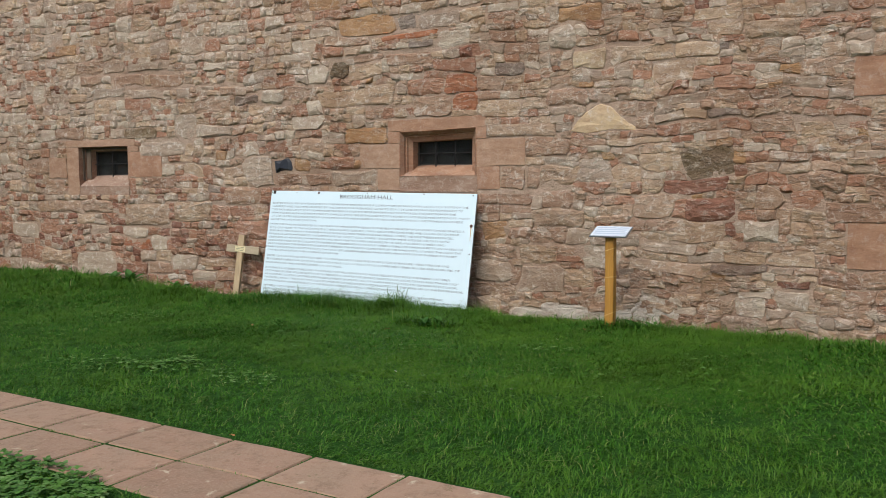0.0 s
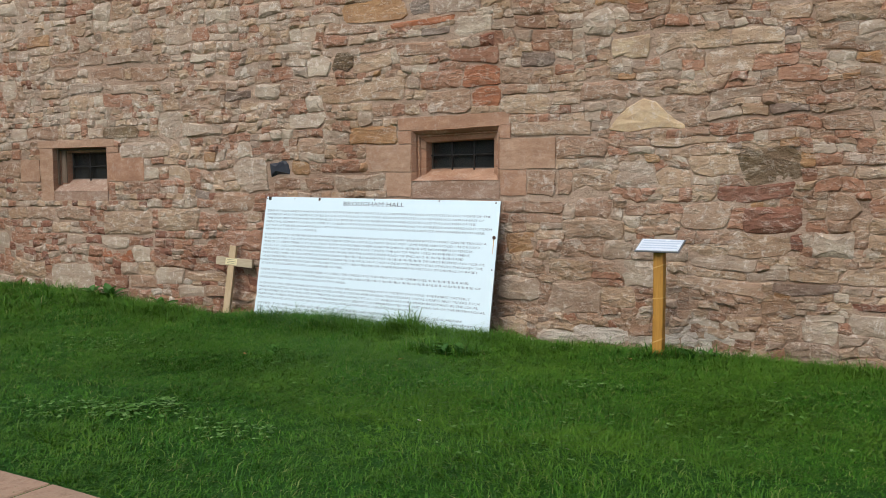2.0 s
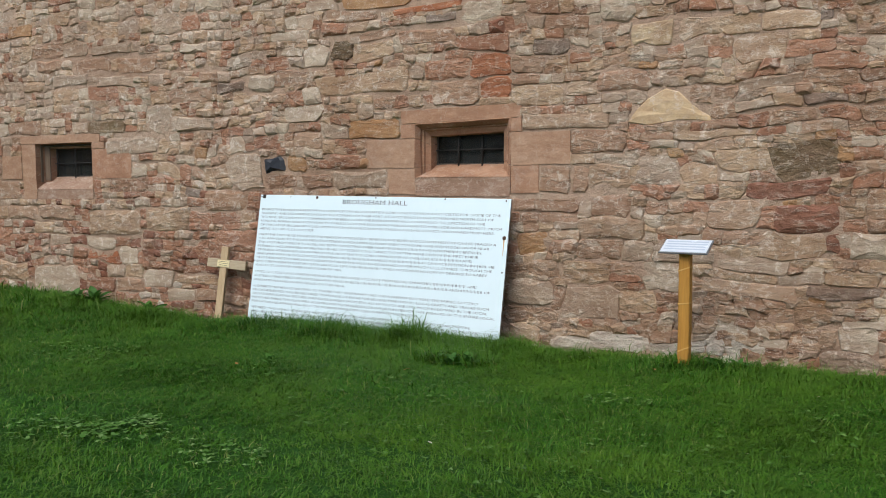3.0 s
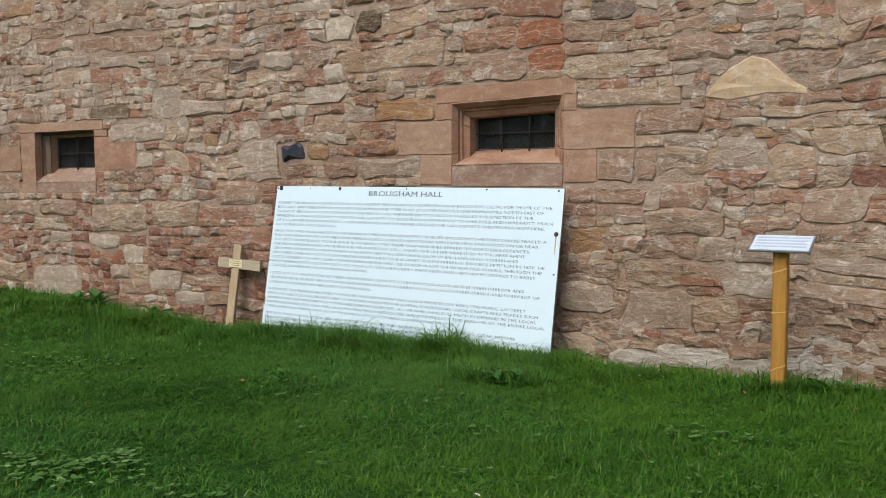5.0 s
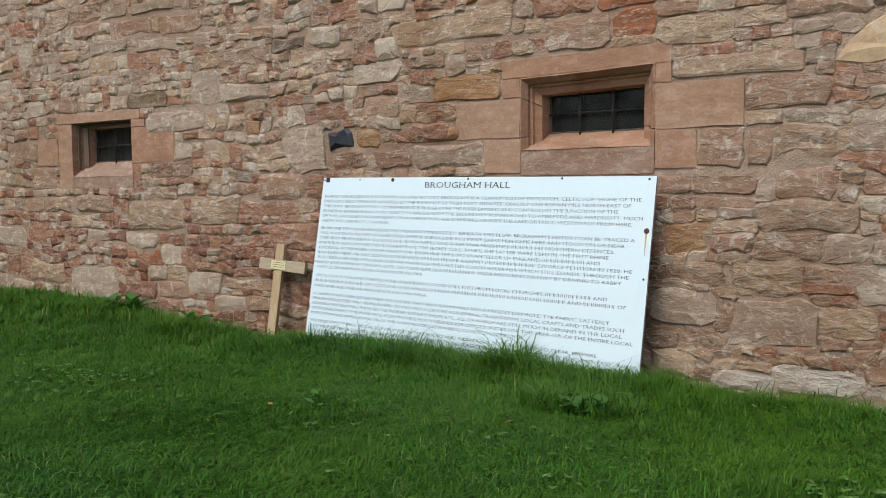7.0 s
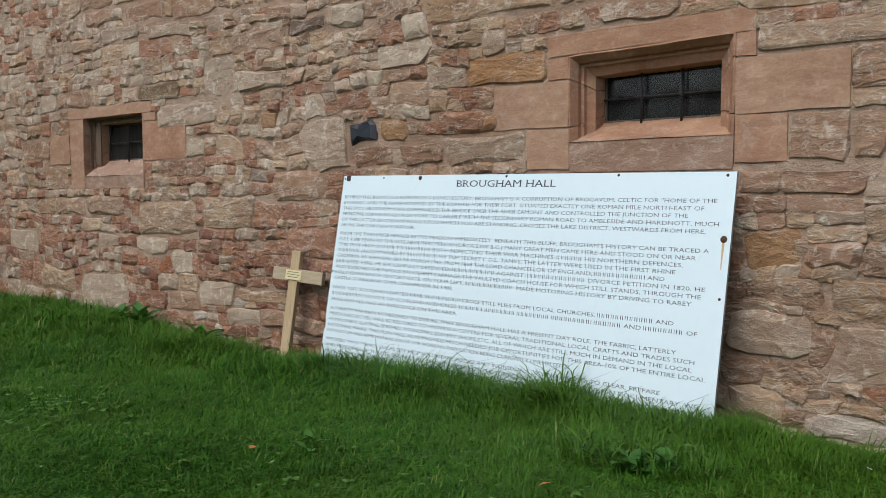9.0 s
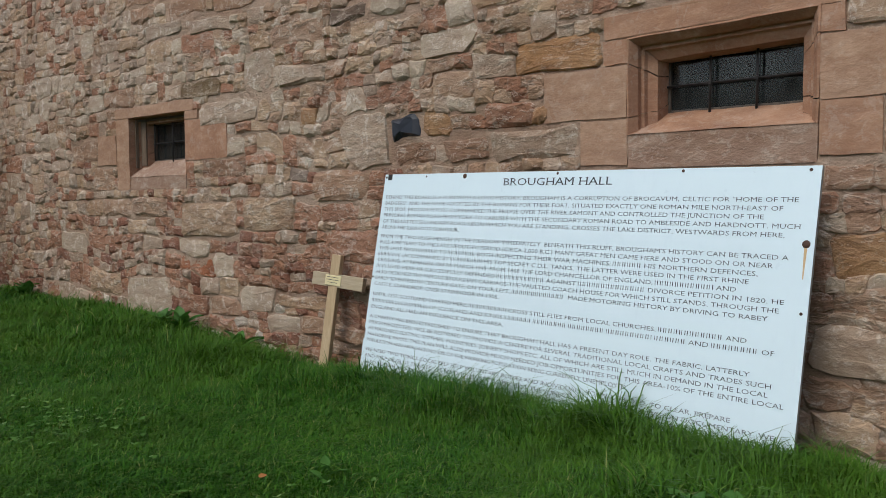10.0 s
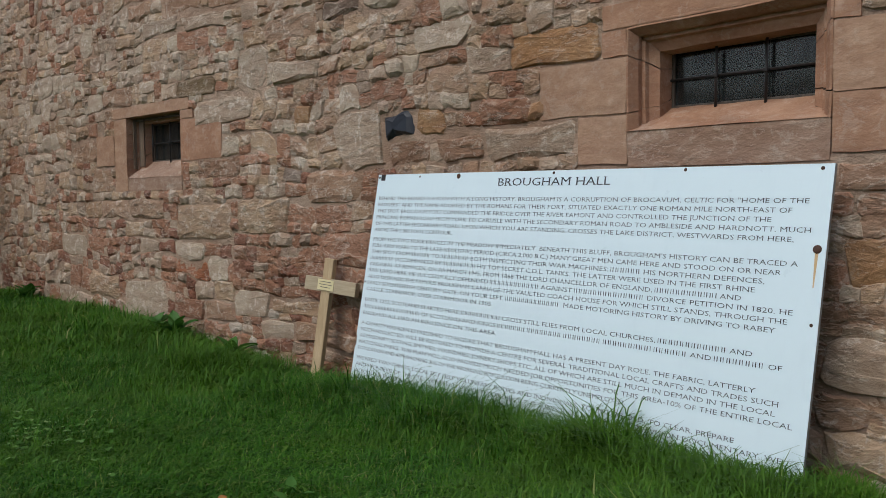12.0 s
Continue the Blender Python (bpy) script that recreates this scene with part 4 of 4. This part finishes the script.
# stones that stand out: x0, x1, z0, z1, tone
MARKED = [
    (2.12, 2.86, 2.09, 2.42, YELLOW), (-1.94, -1.67, 1.75, 1.89, BLACK), (-0.85, -0.01, 3.38, 3.60, OCHRE), (1.98, 2.45, 3.33, 3.50, OCHRE),
    (-0.81, -0.20, 2.07, 2.26, OCHRE), (-5.97, -5.54, 3.50, 3.65, OCHRE), (-1.36, -0.85, 3.74, 3.89, OCHRE), (3.39, 3.87, 1.64, 1.93, LICHEN),
    (3.19, 3.80, 1.42, 1.60, DARK_RED), (3.40, 3.90, 1.19, 1.40, DARK_RED), (-3.62, -3.25, 2.24, 2.57, PALE), (4.91, 5.50, 0.73, 1.20, DRESSED), (4.92, 5.60, 2.38, 2.75, DRESSED),
    (0.62, 1.03, 2.62, 2.85, ORANGE), (0.70, 1.03, 2.40, 2.61, ORANGE), (0.18, 0.69, 2.36, 2.60, PINK), (0.10, 0.60, 2.62, 2.80, RED), (0.45, 1.03, 2.87, 3.02, RED), (-4.30, -3.46, 1.97, 2.19, GREY),
    (2.125, 2.33, 2.285, 2.42, GREY), (2.67, 2.855, 2.27, 2.42, PINK),
]
# larger and paler stones of the rubble
LARGER = [
    (1.135, 1.96, 2.095, 2.25, PINK), (1.63, 1.78, 1.50, 1.765, PINK), (1.79, 2.15, 1.53, 1.78, BUFF), (2.25, 2.68, 0.63, 0.93, PALE), (1.57, 2.02, 0.66, 0.86, BUFF), (1.52, 2.05, 0.33, 0.65, GREY),
    (-2.81, -2.20, 1.28, 1.55, PINK), (-2.42, -1.96, 1.56, 1.92, GREY), (-1.65, -1.36, 1.74, 1.90, OCHRE), (-1.06, -0.65, 1.75, 1.90, RED), (-1.018, -0.35, 1.54, 1.74, GREY), (-4.63, -3.76, 0.98, 1.31, BUFF),
    (-1.60, -1.13, 2.22, 2.45, PALE), (-1.39, -1.18, 2.46, 2.63, PALE), (-1.17, -0.07, 2.53, 2.76, BUFF), (-3.70, -3.05, 1.05, 1.33, BUFF), (1.44, 1.86, 0.03, 0.17, LIME), (1.87, 2.34, 0.04, 0.21, LIME), (2.41, 2.84, 0.05, 0.18, LIME),
    (1.10, 1.42, 0.91, 1.14, OCHRE), (-2.47, -2.08, 2.90, 3.06, GREY), (-5.69, -4.85, 0.23, 0.56, PALE), (1.83, 2.19, 1.29, 1.50, PINK), (2.23, 2.60, 1.59, 1.83, GREY),
]
# stones of the rubble that can be told apart, stretch by stretch
RUBBLE_WEST = [
    (-6.54, -6.15, 3.97, 4.13, PALE), (-6.23, -5.87, 3.67, 3.87, GREY), (-5.55, -4.99, 3.17, 3.41, PINK), (-4.99, -4.56, 3.19, 3.37, GREY), (-5.45, -5.00, 3.01, 3.16, PINK),
    (-4.78, -4.15, 2.97, 3.15, PINK), (-4.55, -3.83, 3.16, 3.31, GREY), (-4.09, -3.49, 2.93, 3.12, PINK), (-3.10, -2.72, 3.10, 3.22, PALE), (-2.71, -2.50, 2.94, 3.13, BUFF),
    (-1.92, -1.58, 2.83, 2.99, RED), (-6.50, -6.22, 2.82, 3.08, PALE), (-5.18, -4.57, 2.82, 2.97, GREY), (-4.47, -3.80, 2.80, 2.93, GREY), (-4.58, -4.06, 2.64, 2.80, RED),
    (-3.25, -2.65, 2.53, 2.73, PINK), (-2.60, -2.19, 2.61, 2.77, SLATY), (-2.17, -1.76, 2.64, 2.79, PALE), (-3.18, -2.66, 2.22, 2.36, GREY), (-4.60, -3.97, 2.24, 2.39, LICHEN),
    (-6.08, -5.44, 2.24, 2.44, PINK), (-3.49, -3.15, 1.71, 1.87, BUFF), (-4.27, -3.65, 1.51, 1.67, PINK), (-6.32, -5.88, 1.43, 1.66, PINK), (-3.07, -2.84, 1.43, 1.58, SLATY),
]
RUBBLE_WEST_LOW = [
    (-6.15, -5.57, 1.16, 1.34, PINK), (-5.55, -4.88, 1.15, 1.35, PINK), (-5.63, -5.28, 0.98, 1.13, BUFF), (-4.73, -4.20, 0.80, 0.96, PALE), (-4.15, -3.79, 0.66, 0.85, PALE),
    (-2.73, -2.38, 1.13, 1.28, RED), (-7.13, -6.51, 0.74, 0.96, PALE), (-6.49, -6.12, 0.80, 0.96, RED), (-6.45, -5.78, 0.34, 0.59, BUFF), (-4.71, -4.22, 0.25, 0.44, RED),
    (-4.69, -4.16, 0.65, 0.78, ORANGE), (-3.70, -3.31, 0.37, 0.58, PALE), (-3.29, -2.68, 0.40, 0.54, BUFF), (-3.41, -3.01, 0.23, 0.37, PALE), (-4.22, -3.72, 0.29, 0.47, PINK),
    (-3.00, -2.27, 0.23, 0.37, PINK),
]
RUBBLE_MIDDLE = [
    (-2.08, -1.77, 3.58, 3.75, PALE), (-2.89, -2.48, 3.56, 3.74, PALE), (-1.32, -0.92, 3.41, 3.56, GREY), (-0.01, 0.21, 3.40, 3.58, SLATY), (0.26, 0.83, 3.40, 3.56, GREY),
    (0.52, 0.93, 3.14, 3.37, PALE), (-0.23, 0.49, 3.29, 3.36, ORANGE), (0.13, 0.45, 3.17, 3.26, SLATY), (-1.04, -0.42, 3.27, 3.38, PINK), (-0.65, -0.20, 3.06, 3.16, PINK),
    (-1.83, -1.29, 3.15, 3.25, PALE), (-1.37, -1.05, 2.85, 3.07, PALE), (-1.02, -0.75, 2.88, 3.10, LICHEN), (-0.73, -0.24, 2.86, 3.04, BUFF), (-1.76, -1.22, 2.65, 2.80, PINK),
    (-0.16, 0.45, 2.99, 3.13, PINK), (1.24, 1.61, 2.78, 2.93, SLATY), (1.09, 1.23, 2.79, 2.89, PALE), (1.03, 1.53, 2.32, 2.52, BUFF), (1.56, 1.86, 2.39, 2.53, PINK),
    (-1.41, -1.04, 1.54, 1.69, PINK), (-1.87, -1.45, 1.57, 1.70, PINK),
]
RUBBLE_EAST = [
    (1.85, 2.18, 3.06, 3.28, PALE), (2.15, 2.53, 2.81, 3.00, CREAM), (2.56, 2.94, 2.85, 3.02, PINK), (2.95, 3.22, 2.83, 3.03, BUFF), (3.24, 3.68, 2.85, 3.02, BUFF),
    (3.70, 3.80, 2.88, 2.99, SLATY), (3.82, 4.00, 2.77, 2.88, BUFF), (1.89, 2.16, 2.62, 2.76, PINK), (1.86, 2.39, 2.42, 2.59, PINK), (3.64, 4.08, 2.51, 2.63, RED),
    (4.30, 4.64, 2.47, 2.63, GREY), (3.56, 4.01, 2.36, 2.50, PINK), (3.32, 3.70, 2.09, 2.21, PINK), (4.04, 4.38, 2.08, 2.20, PINK), (4.41, 4.77, 2.01, 2.16, BUFF),
    (3.59, 3.94, 2.24, 2.34, SLATY), (2.54, 3.23, 1.97, 2.05, BUFF), (3.58, 3.95, 3.02, 3.17, BUFF), (3.96, 4.44, 2.99, 3.17, PINK),
]
RUBBLE_EAST_LOW = [
    (2.83, 3.24, 1.20, 1.42, PINK), (3.28, 3.77, 0.95, 1.16, BUFF), (3.79, 3.89, 1.02, 1.18, DARK_RED), (3.95, 4.31, 0.97, 1.17, PALE), (4.04, 4.31, 1.32, 1.54, PINK),
    (2.95, 3.49, 0.82, 0.93, GREY), (3.77, 4.17, 0.73, 0.90, BUFF), (0.98, 1.42, 0.45, 0.70, GREY), (1.19, 1.51, 0.28, 0.43, PINK), (0.96, 1.18, 0.26, 0.42, PINK), (1.05, 1.52, 0.71, 0.86, PINK), (0.99, 1.33, 0.07, 0.25, BUFF), (2.76, 3.52, 0.61, 0.76, PINK), (3.62, 4.22, 0.62, 0.72, SLATY),
    (3.52, 3.83, 0.41, 0.59, BUFF), (3.93, 4.28, 0.41, 0.49, PALE), (2.90, 3.18, 0.30, 0.39, PALE), (4.32, 4.56, 0.51, 0.59, DARK_RED), (3.89, 4.19, 0.22, 0.40, PALE),
    (4.28, 4.57, 0.27, 0.48, PALE), (3.30, 3.53, 0.18, 0.29, PALE),
]
# dressed stones round the windows
SURROUND = [
    (-0.17, 1.13, 2.20, 2.33, DRESSED), (-0.17, -0.02, 2.055, 2.195, DRESSED), (1.014, 1.13, 2.085, 2.198, DRESSED), (-0.585, -0.02, 1.758, 2.05, ASHLAR), (1.014, 1.61, 1.772, 2.08, ASHLAR),
    (-0.33, -0.02, 1.49, 1.752, ASHLAR), (1.014, 1.30, 1.50, 1.766, DRESSED), (-0.02, 1.014, 1.47, 1.66, SILL), (1.31, 1.62, 1.50, 1.765, PINK),
    (-5.83, -4.40, 2.135, 2.235, ASHLAR), (-5.82, -5.56, 1.42, 2.13, ASHLAR), (-4.54, -4.33, 2.05, 2.13, ASHLAR), (-6.21, -5.83, 1.68, 1.985, ASHLAR), (-6.80, -6.22, 1.72, 1.98, PINK), (-4.54, -3.90, 1.68, 2.045, DRESSED),
    (-5.56, -4.54, 1.42, 1.55, SILL), (-4.53, -4.40, 1.42, 1.67, RED),
]


def warp(x, z):
    """Makes the beds of the stones run unevenly, but not beside dressed work."""
    near = min(max(o[0] - 0.7 - x, x - o[1] - 0.7, o[2] - 0.35 - z, z - o[3] - 0.2) for o in OPENINGS)
    k = min(1.0, max(0.0, near / 0.4))
    v = Vector((x * 0.9, 0.0, z * 1.6))
    w = Vector((x * 3.1, 4.0, z * 4.0))
    q = Vector((x * 9.0, 2.0, z * 9.0))
    return x + k * (0.06 * noise.noise(v) + 0.055 * noise.noise(w) + 0.016 * noise.noise(q)), z + k * (0.07 * noise.noise(v + Vector((9, 2, 4))) + 0.045 * noise.noise(w + Vector((3, 8, 1))) + 0.014 * noise.noise(q + Vector((5, 1, 2))))


def settle(row):
    """Shifts a stone so that the warp brings it to its place."""
    x, z = (row[0] + row[1]) / 2, (row[2] + row[3]) / 2
    px, pz = x, z
    for _ in range(6):
        wx, wz = warp(px, pz)
        px, pz = px + x - wx, pz + z - wz
    return (row[0] + px - x, row[1] + px - x, row[2] + pz - z, row[3] + pz - z, row[4])


PLACED = [m if m[4] is DRESSED else settle(m) for m in MARKED + LARGER + RUBBLE_WEST + RUBBLE_WEST_LOW + RUBBLE_MIDDLE + RUBBLE_EAST + RUBBLE_EAST_LOW]
TAKEN = [m[:4] for m in PLACED + SURROUND] + list(OPENINGS)


def cut(x0, x1, z0, z1, out, rng):
    """Splits a field of wall into stones, keeping clear of the marked places."""
    w, h = x1 - x0, z1 - z0
    if w < 0.06 or h < 0.035:
        return
    for a0, a1, b0, b1 in TAKEN:
        if a0 < x1 - 1e-4 and a1 > x0 + 1e-4 and b0 < z1 - 1e-4 and b1 > z0 + 1e-4:
            if a0 <= x0 + 1e-4 and a1 >= x1 - 1e-4 and b0 <= z0 + 1e-4 and b1 >= z1 - 1e-4:
                return
            for z in (b0, b1):
                if z0 + 1e-4 < z < z1 - 1e-4:
                    cut(x0, x1, z0, z, out, rng), cut(x0, x1, z, z1, out, rng)
                    return
            for x in (a0, a1):
                if x0 + 1e-4 < x < x1 - 1e-4:
                    cut(x0, x, z0, z1, out, rng), cut(x, x1, z0, z1, out, rng)
                    return
    small = rng.choice((0.08, 0.11, 0.14, 0.17, 0.20) if x0 > 1.0 else (0.10, 0.14, 0.17, 0.20, 0.23))
    if h > 0.27 or h > small * 1.3 and h > 0.10 and (h / w > 0.42 or rng.random() < 0.6):
        z = z0 + h * rng.uniform(0.32, 0.68)
        cut(x0, x1, z0, z, out, rng), cut(x0, x1, z, z1, out, rng)
    elif w > h * (rng.uniform(1.9, 4.6) if x0 > 1.0 else rng.uniform(1.3, 2.8)) and w > 0.17 or w > 0.62:
        x = x0 + w * rng.uniform(0.3, 0.7)
        cut(x0, x, z0, z1, out, rng), cut(x, x1, z0, z1, out, rng)
    else:
        out.append((x0, x1, z0, z1))


def head_slope(x, z):
    """The head of the larger window rises a little to one side."""
    return LINTEL_RISE * smooth_step(-0.4, 1.4, x) * smooth_step(2.1, 2.2, z) * smooth_step(2.6, 2.4, z) if -0.3 < x < 1.4 else 0.0


def stone_shape(x0, x1, z0, z1, rng, dressed=False, peak=False, rugged=False):
    """Broken outline of twelve points with a nearly flush, uneven face: vertices and faces."""
    w, h = x1 - x0, z1 - z0
    joint = 0.0 if dressed else rng.uniform(-0.004, 0.003)
    joint = min(joint, 0.1 * min(w, h))
    a0, a1, b0, b1 = x0 + joint, x1 - joint, z0 + joint, z1 - joint
    m = min(w, h)
    if peak:
        outline = [(a0, b0 + 0.02), (a0 + 0.3 * w, b0), (a0 + 0.7 * w, b0 + 0.01), (a1, b0), (a1 - 0.01, b0 + 0.05), (a1 - 0.10 * w, b0 + 0.28 * h), (a1 - 0.24 * w, b0 + 0.60 * h), (a0 + 0.60 * w, b1 - 0.03), (a0 + 0.5 * w, b1), (a0 + 0.40 * w, b1 - 0.05), (a0 + 0.25 * w, b0 + 0.62 * h), (a0 + 0.08 * w, b0 + 0.25 * h)]
    else:
        c = [0.004 if dressed else m * rng.uniform(0.16, 0.42) if rugged else m * rng.uniform(0.04, 0.28) for _ in range(4)]
        p, q = rng.uniform(0.3, 0.45), rng.uniform(0.55, 0.75)
        outline = [(a0 + c[0], b0), (a0 + p * w, b0), (a0 + q * w, b0), (a1 - c[1], b0), (a1, b0 + c[1]), (a1, b1 - c[2]), (a1 - c[2], b1), (a0 + q * w, b1), (a0 + p * w, b1), (a0 + c[3], b1), (a0, b1 - c[3]), (a0, b0 + c[0])]
    j = 0.005 if dressed else (0.10 if rugged else 0.075) * m
    drop, up = (0, 0) if dressed or peak else (rng.uniform(0, 0.09), rng.uniform(0, 0.09))
    if rng.random() < 0.5:
        drop, up = up, drop
    mid = (z0 + z1) / 2
    outline = [(x + rng.uniform(-j, j), mid + (z - mid) * (1 - (drop if x < (x0 + x1) / 2 else up)) + rng.uniform(-j, j) * 0.8) for x, z in outline]
    cx, cz = (x0 + x1) / 2 + rng.uniform(-0.12, 0.12) * w, mid + rng.uniform(-0.12, 0.12) * h
    cobble = not dressed and rng.random() < (0.25 if x1 < 0 else 0.1)
    proud = 0.006 if dressed else rng.uniform(0.002, 0.012) * (0.65 if x1 < -2.8 else 1.0)
    bulge = 0.001 if dressed else rng.uniform(0.014, 0.024) if cobble else rng.uniform(0.0, 0.008)
    lean_x, lean_z = (0, 0) if dressed else (rng.uniform(-0.010, 0.010), rng.uniform(-0.014, 0.014))
    uneven = 0.0 if dressed else 0.003 if x1 < -2.8 else 0.004
    verts = []
    for shrink, push in ((0.0, -0.02), (0.004, proud), (0.30 * m, proud + bulge)) if dressed else ((-0.005, -0.012), (min(0.010, 0.075 * m), proud), (0.32 * m, proud + bulge)):
        for x, z in outline:
            d = math.hypot(cx - x, cz - z) + 1e-6
            f = min(0.7, shrink / d)
            px, pz = x + (cx - x) * f, z + (cz - z) * f
            qx, qz = (px, pz + head_slope(px, pz)) if dressed else warp(px, pz)
            rough = 0.0 if push < 0 else rng.uniform(-uneven, uneven)
            verts.append((qx, wall_face(qx, qz) - push - rough - lean_x * (px - cx) / max(w, 0.05) - lean_z * (pz - cz) / max(h, 0.05), qz))
    faces = []
    for r in range(2):
        for i in range(12):
            k = (i + 1) % 12
            faces.append((r * 12 + i, r * 12 + k, r * 12 + 12 + k, r * 12 + 12 + i))
    faces.append(tuple(range(24, 36)))
    return verts, faces


def tone(x, z, rng):
    """Pink to the right and low down, greyer and paler high up and to the far left."""
    greyness = 0.16 + 0.22 * smooth_step(-2.5, -6.5, x) + 0.12 * smooth_step(2.2, 3.4, z) + 0.14 * noise.noise(Vector((x * 0.5, 1.0, z * 0.8)))
    redness = 0.13 + 0.25 * max(0.0, noise.noise(Vector((x * 0.7, 7.0, z * 1.1)))) + 0.10 * smooth_step(1.2, 0.2, z) * smooth_step(0.0, -3.0, x)
    redness += 0.45 * math.exp(-((x + 2.7) / 1.1) ** 2 - ((z - 0.9) / 0.8) ** 2) + 0.3 * math.exp(-((x - 3.5) / 0.5) ** 2 - ((z - 1.3) / 0.35) ** 2)
    redness += 0.62 * math.exp(-((x + 5.0) / 2.8) ** 2 - ((z - 0.7) / 0.8) ** 2)
    redness *= 1.0 - 0.6 * smooth_step(0.6, 1.4, x) * smooth_step(1.3, 0.9, z)
    r = rng.random()
    if r < greyness:
        return GREY
    if r < greyness + redness:
        return DARK_RED if r < greyness + 0.35 * (redness - 0.2) else RED
    if r < greyness + redness + 0.22:
        return BUFF
    if r < greyness + redness + 0.30 + 0.20 * smooth_step(-2.0, -3.5, x) * smooth_step(1.3, 2.2, z):
        return PALE
    if r < greyness + redness + 0.40:
        return PINK
    if r < greyness + redness + 0.415:
        return OCHRE
    return PINK


def lay_stones():
    rng = STONES_RNG
    cells = []
    z = -0.12
    while z < WALL_TOP - 0.15:
        tall = min(rng.uniform(0.38, 0.72), WALL_TOP - z)
        x = WALL_LEFT
        while x < WALL_RIGHT:
            wide = rng.uniform(0.5, 1.3)
            cut(x, min(x + wide, WALL_RIGHT), z, z + tall, cells, rng)
            x += wide
        z += tall
    stones = []
    for c in cells:
        x, zz = (c[0] + c[1]) / 2, (c[2] + c[3]) / 2
        low = zz < 0.22 and 1.2 < x < 3.4
        # thin scraps are bedded deeper under their neighbours
        gx, gz = 0.4 * max(0.0, 0.13 - (c[1] - c[0])), 0.4 * max(0.0, 0.10 - (c[3] - c[2]))
        c = (c[0] - gx, c[1] + gx, c[2] - gz, c[3] + gz)
        splashed = zz < 0.5 and -6.5 < x < -3.2 and rng.random() < 0.15
        stones.append((c, LIME if splashed or low and rng.random() < 0.7 else tone(x, zz, rng), False))
    stones += [(m[:4], m[4], m[4] is DRESSED) for m in PLACED] + [(m[:4], m[4], m[4] not in (PINK, RED)) for m in SURROUND]
    stones.sort(key=lambda s: (((s[0][0] + s[0][1]) / 2 - 0.1) / 1.4) ** 2 + ((s[0][2] + s[0][3]) / 2 - 1.3) ** 2)
    rest = {}
    for i, (c, mat, dressed) in enumerate(stones):
        verts, faces = stone_shape(*c, rng, dressed, mat is YELLOW, mat in (LIME, LICHEN))
        if i < 300:
            me = bpy.data.meshes.new("stone")
            me.from_pydata(verts, [], faces)
            me.materials.append(mat)
            ob = new("stone", me)
            ob.parent = wall_north
        else:
            vs, fs = rest.setdefault(mat, ([], []))
            n = len(vs)
            vs += verts
            fs += [tuple(k + n for k in f) for f in faces]
    for mat, (vs, fs) in rest.items():
        me = bpy.data.meshes.new("stonework")
        me.from_pydata(vs, [], fs)
        me.materials.append(mat)
        ob = new("stonework", me)
        ob.parent = wall_north
        tagged(ob, "rubble stones of the wall", kind="stuff")


lay_stones()
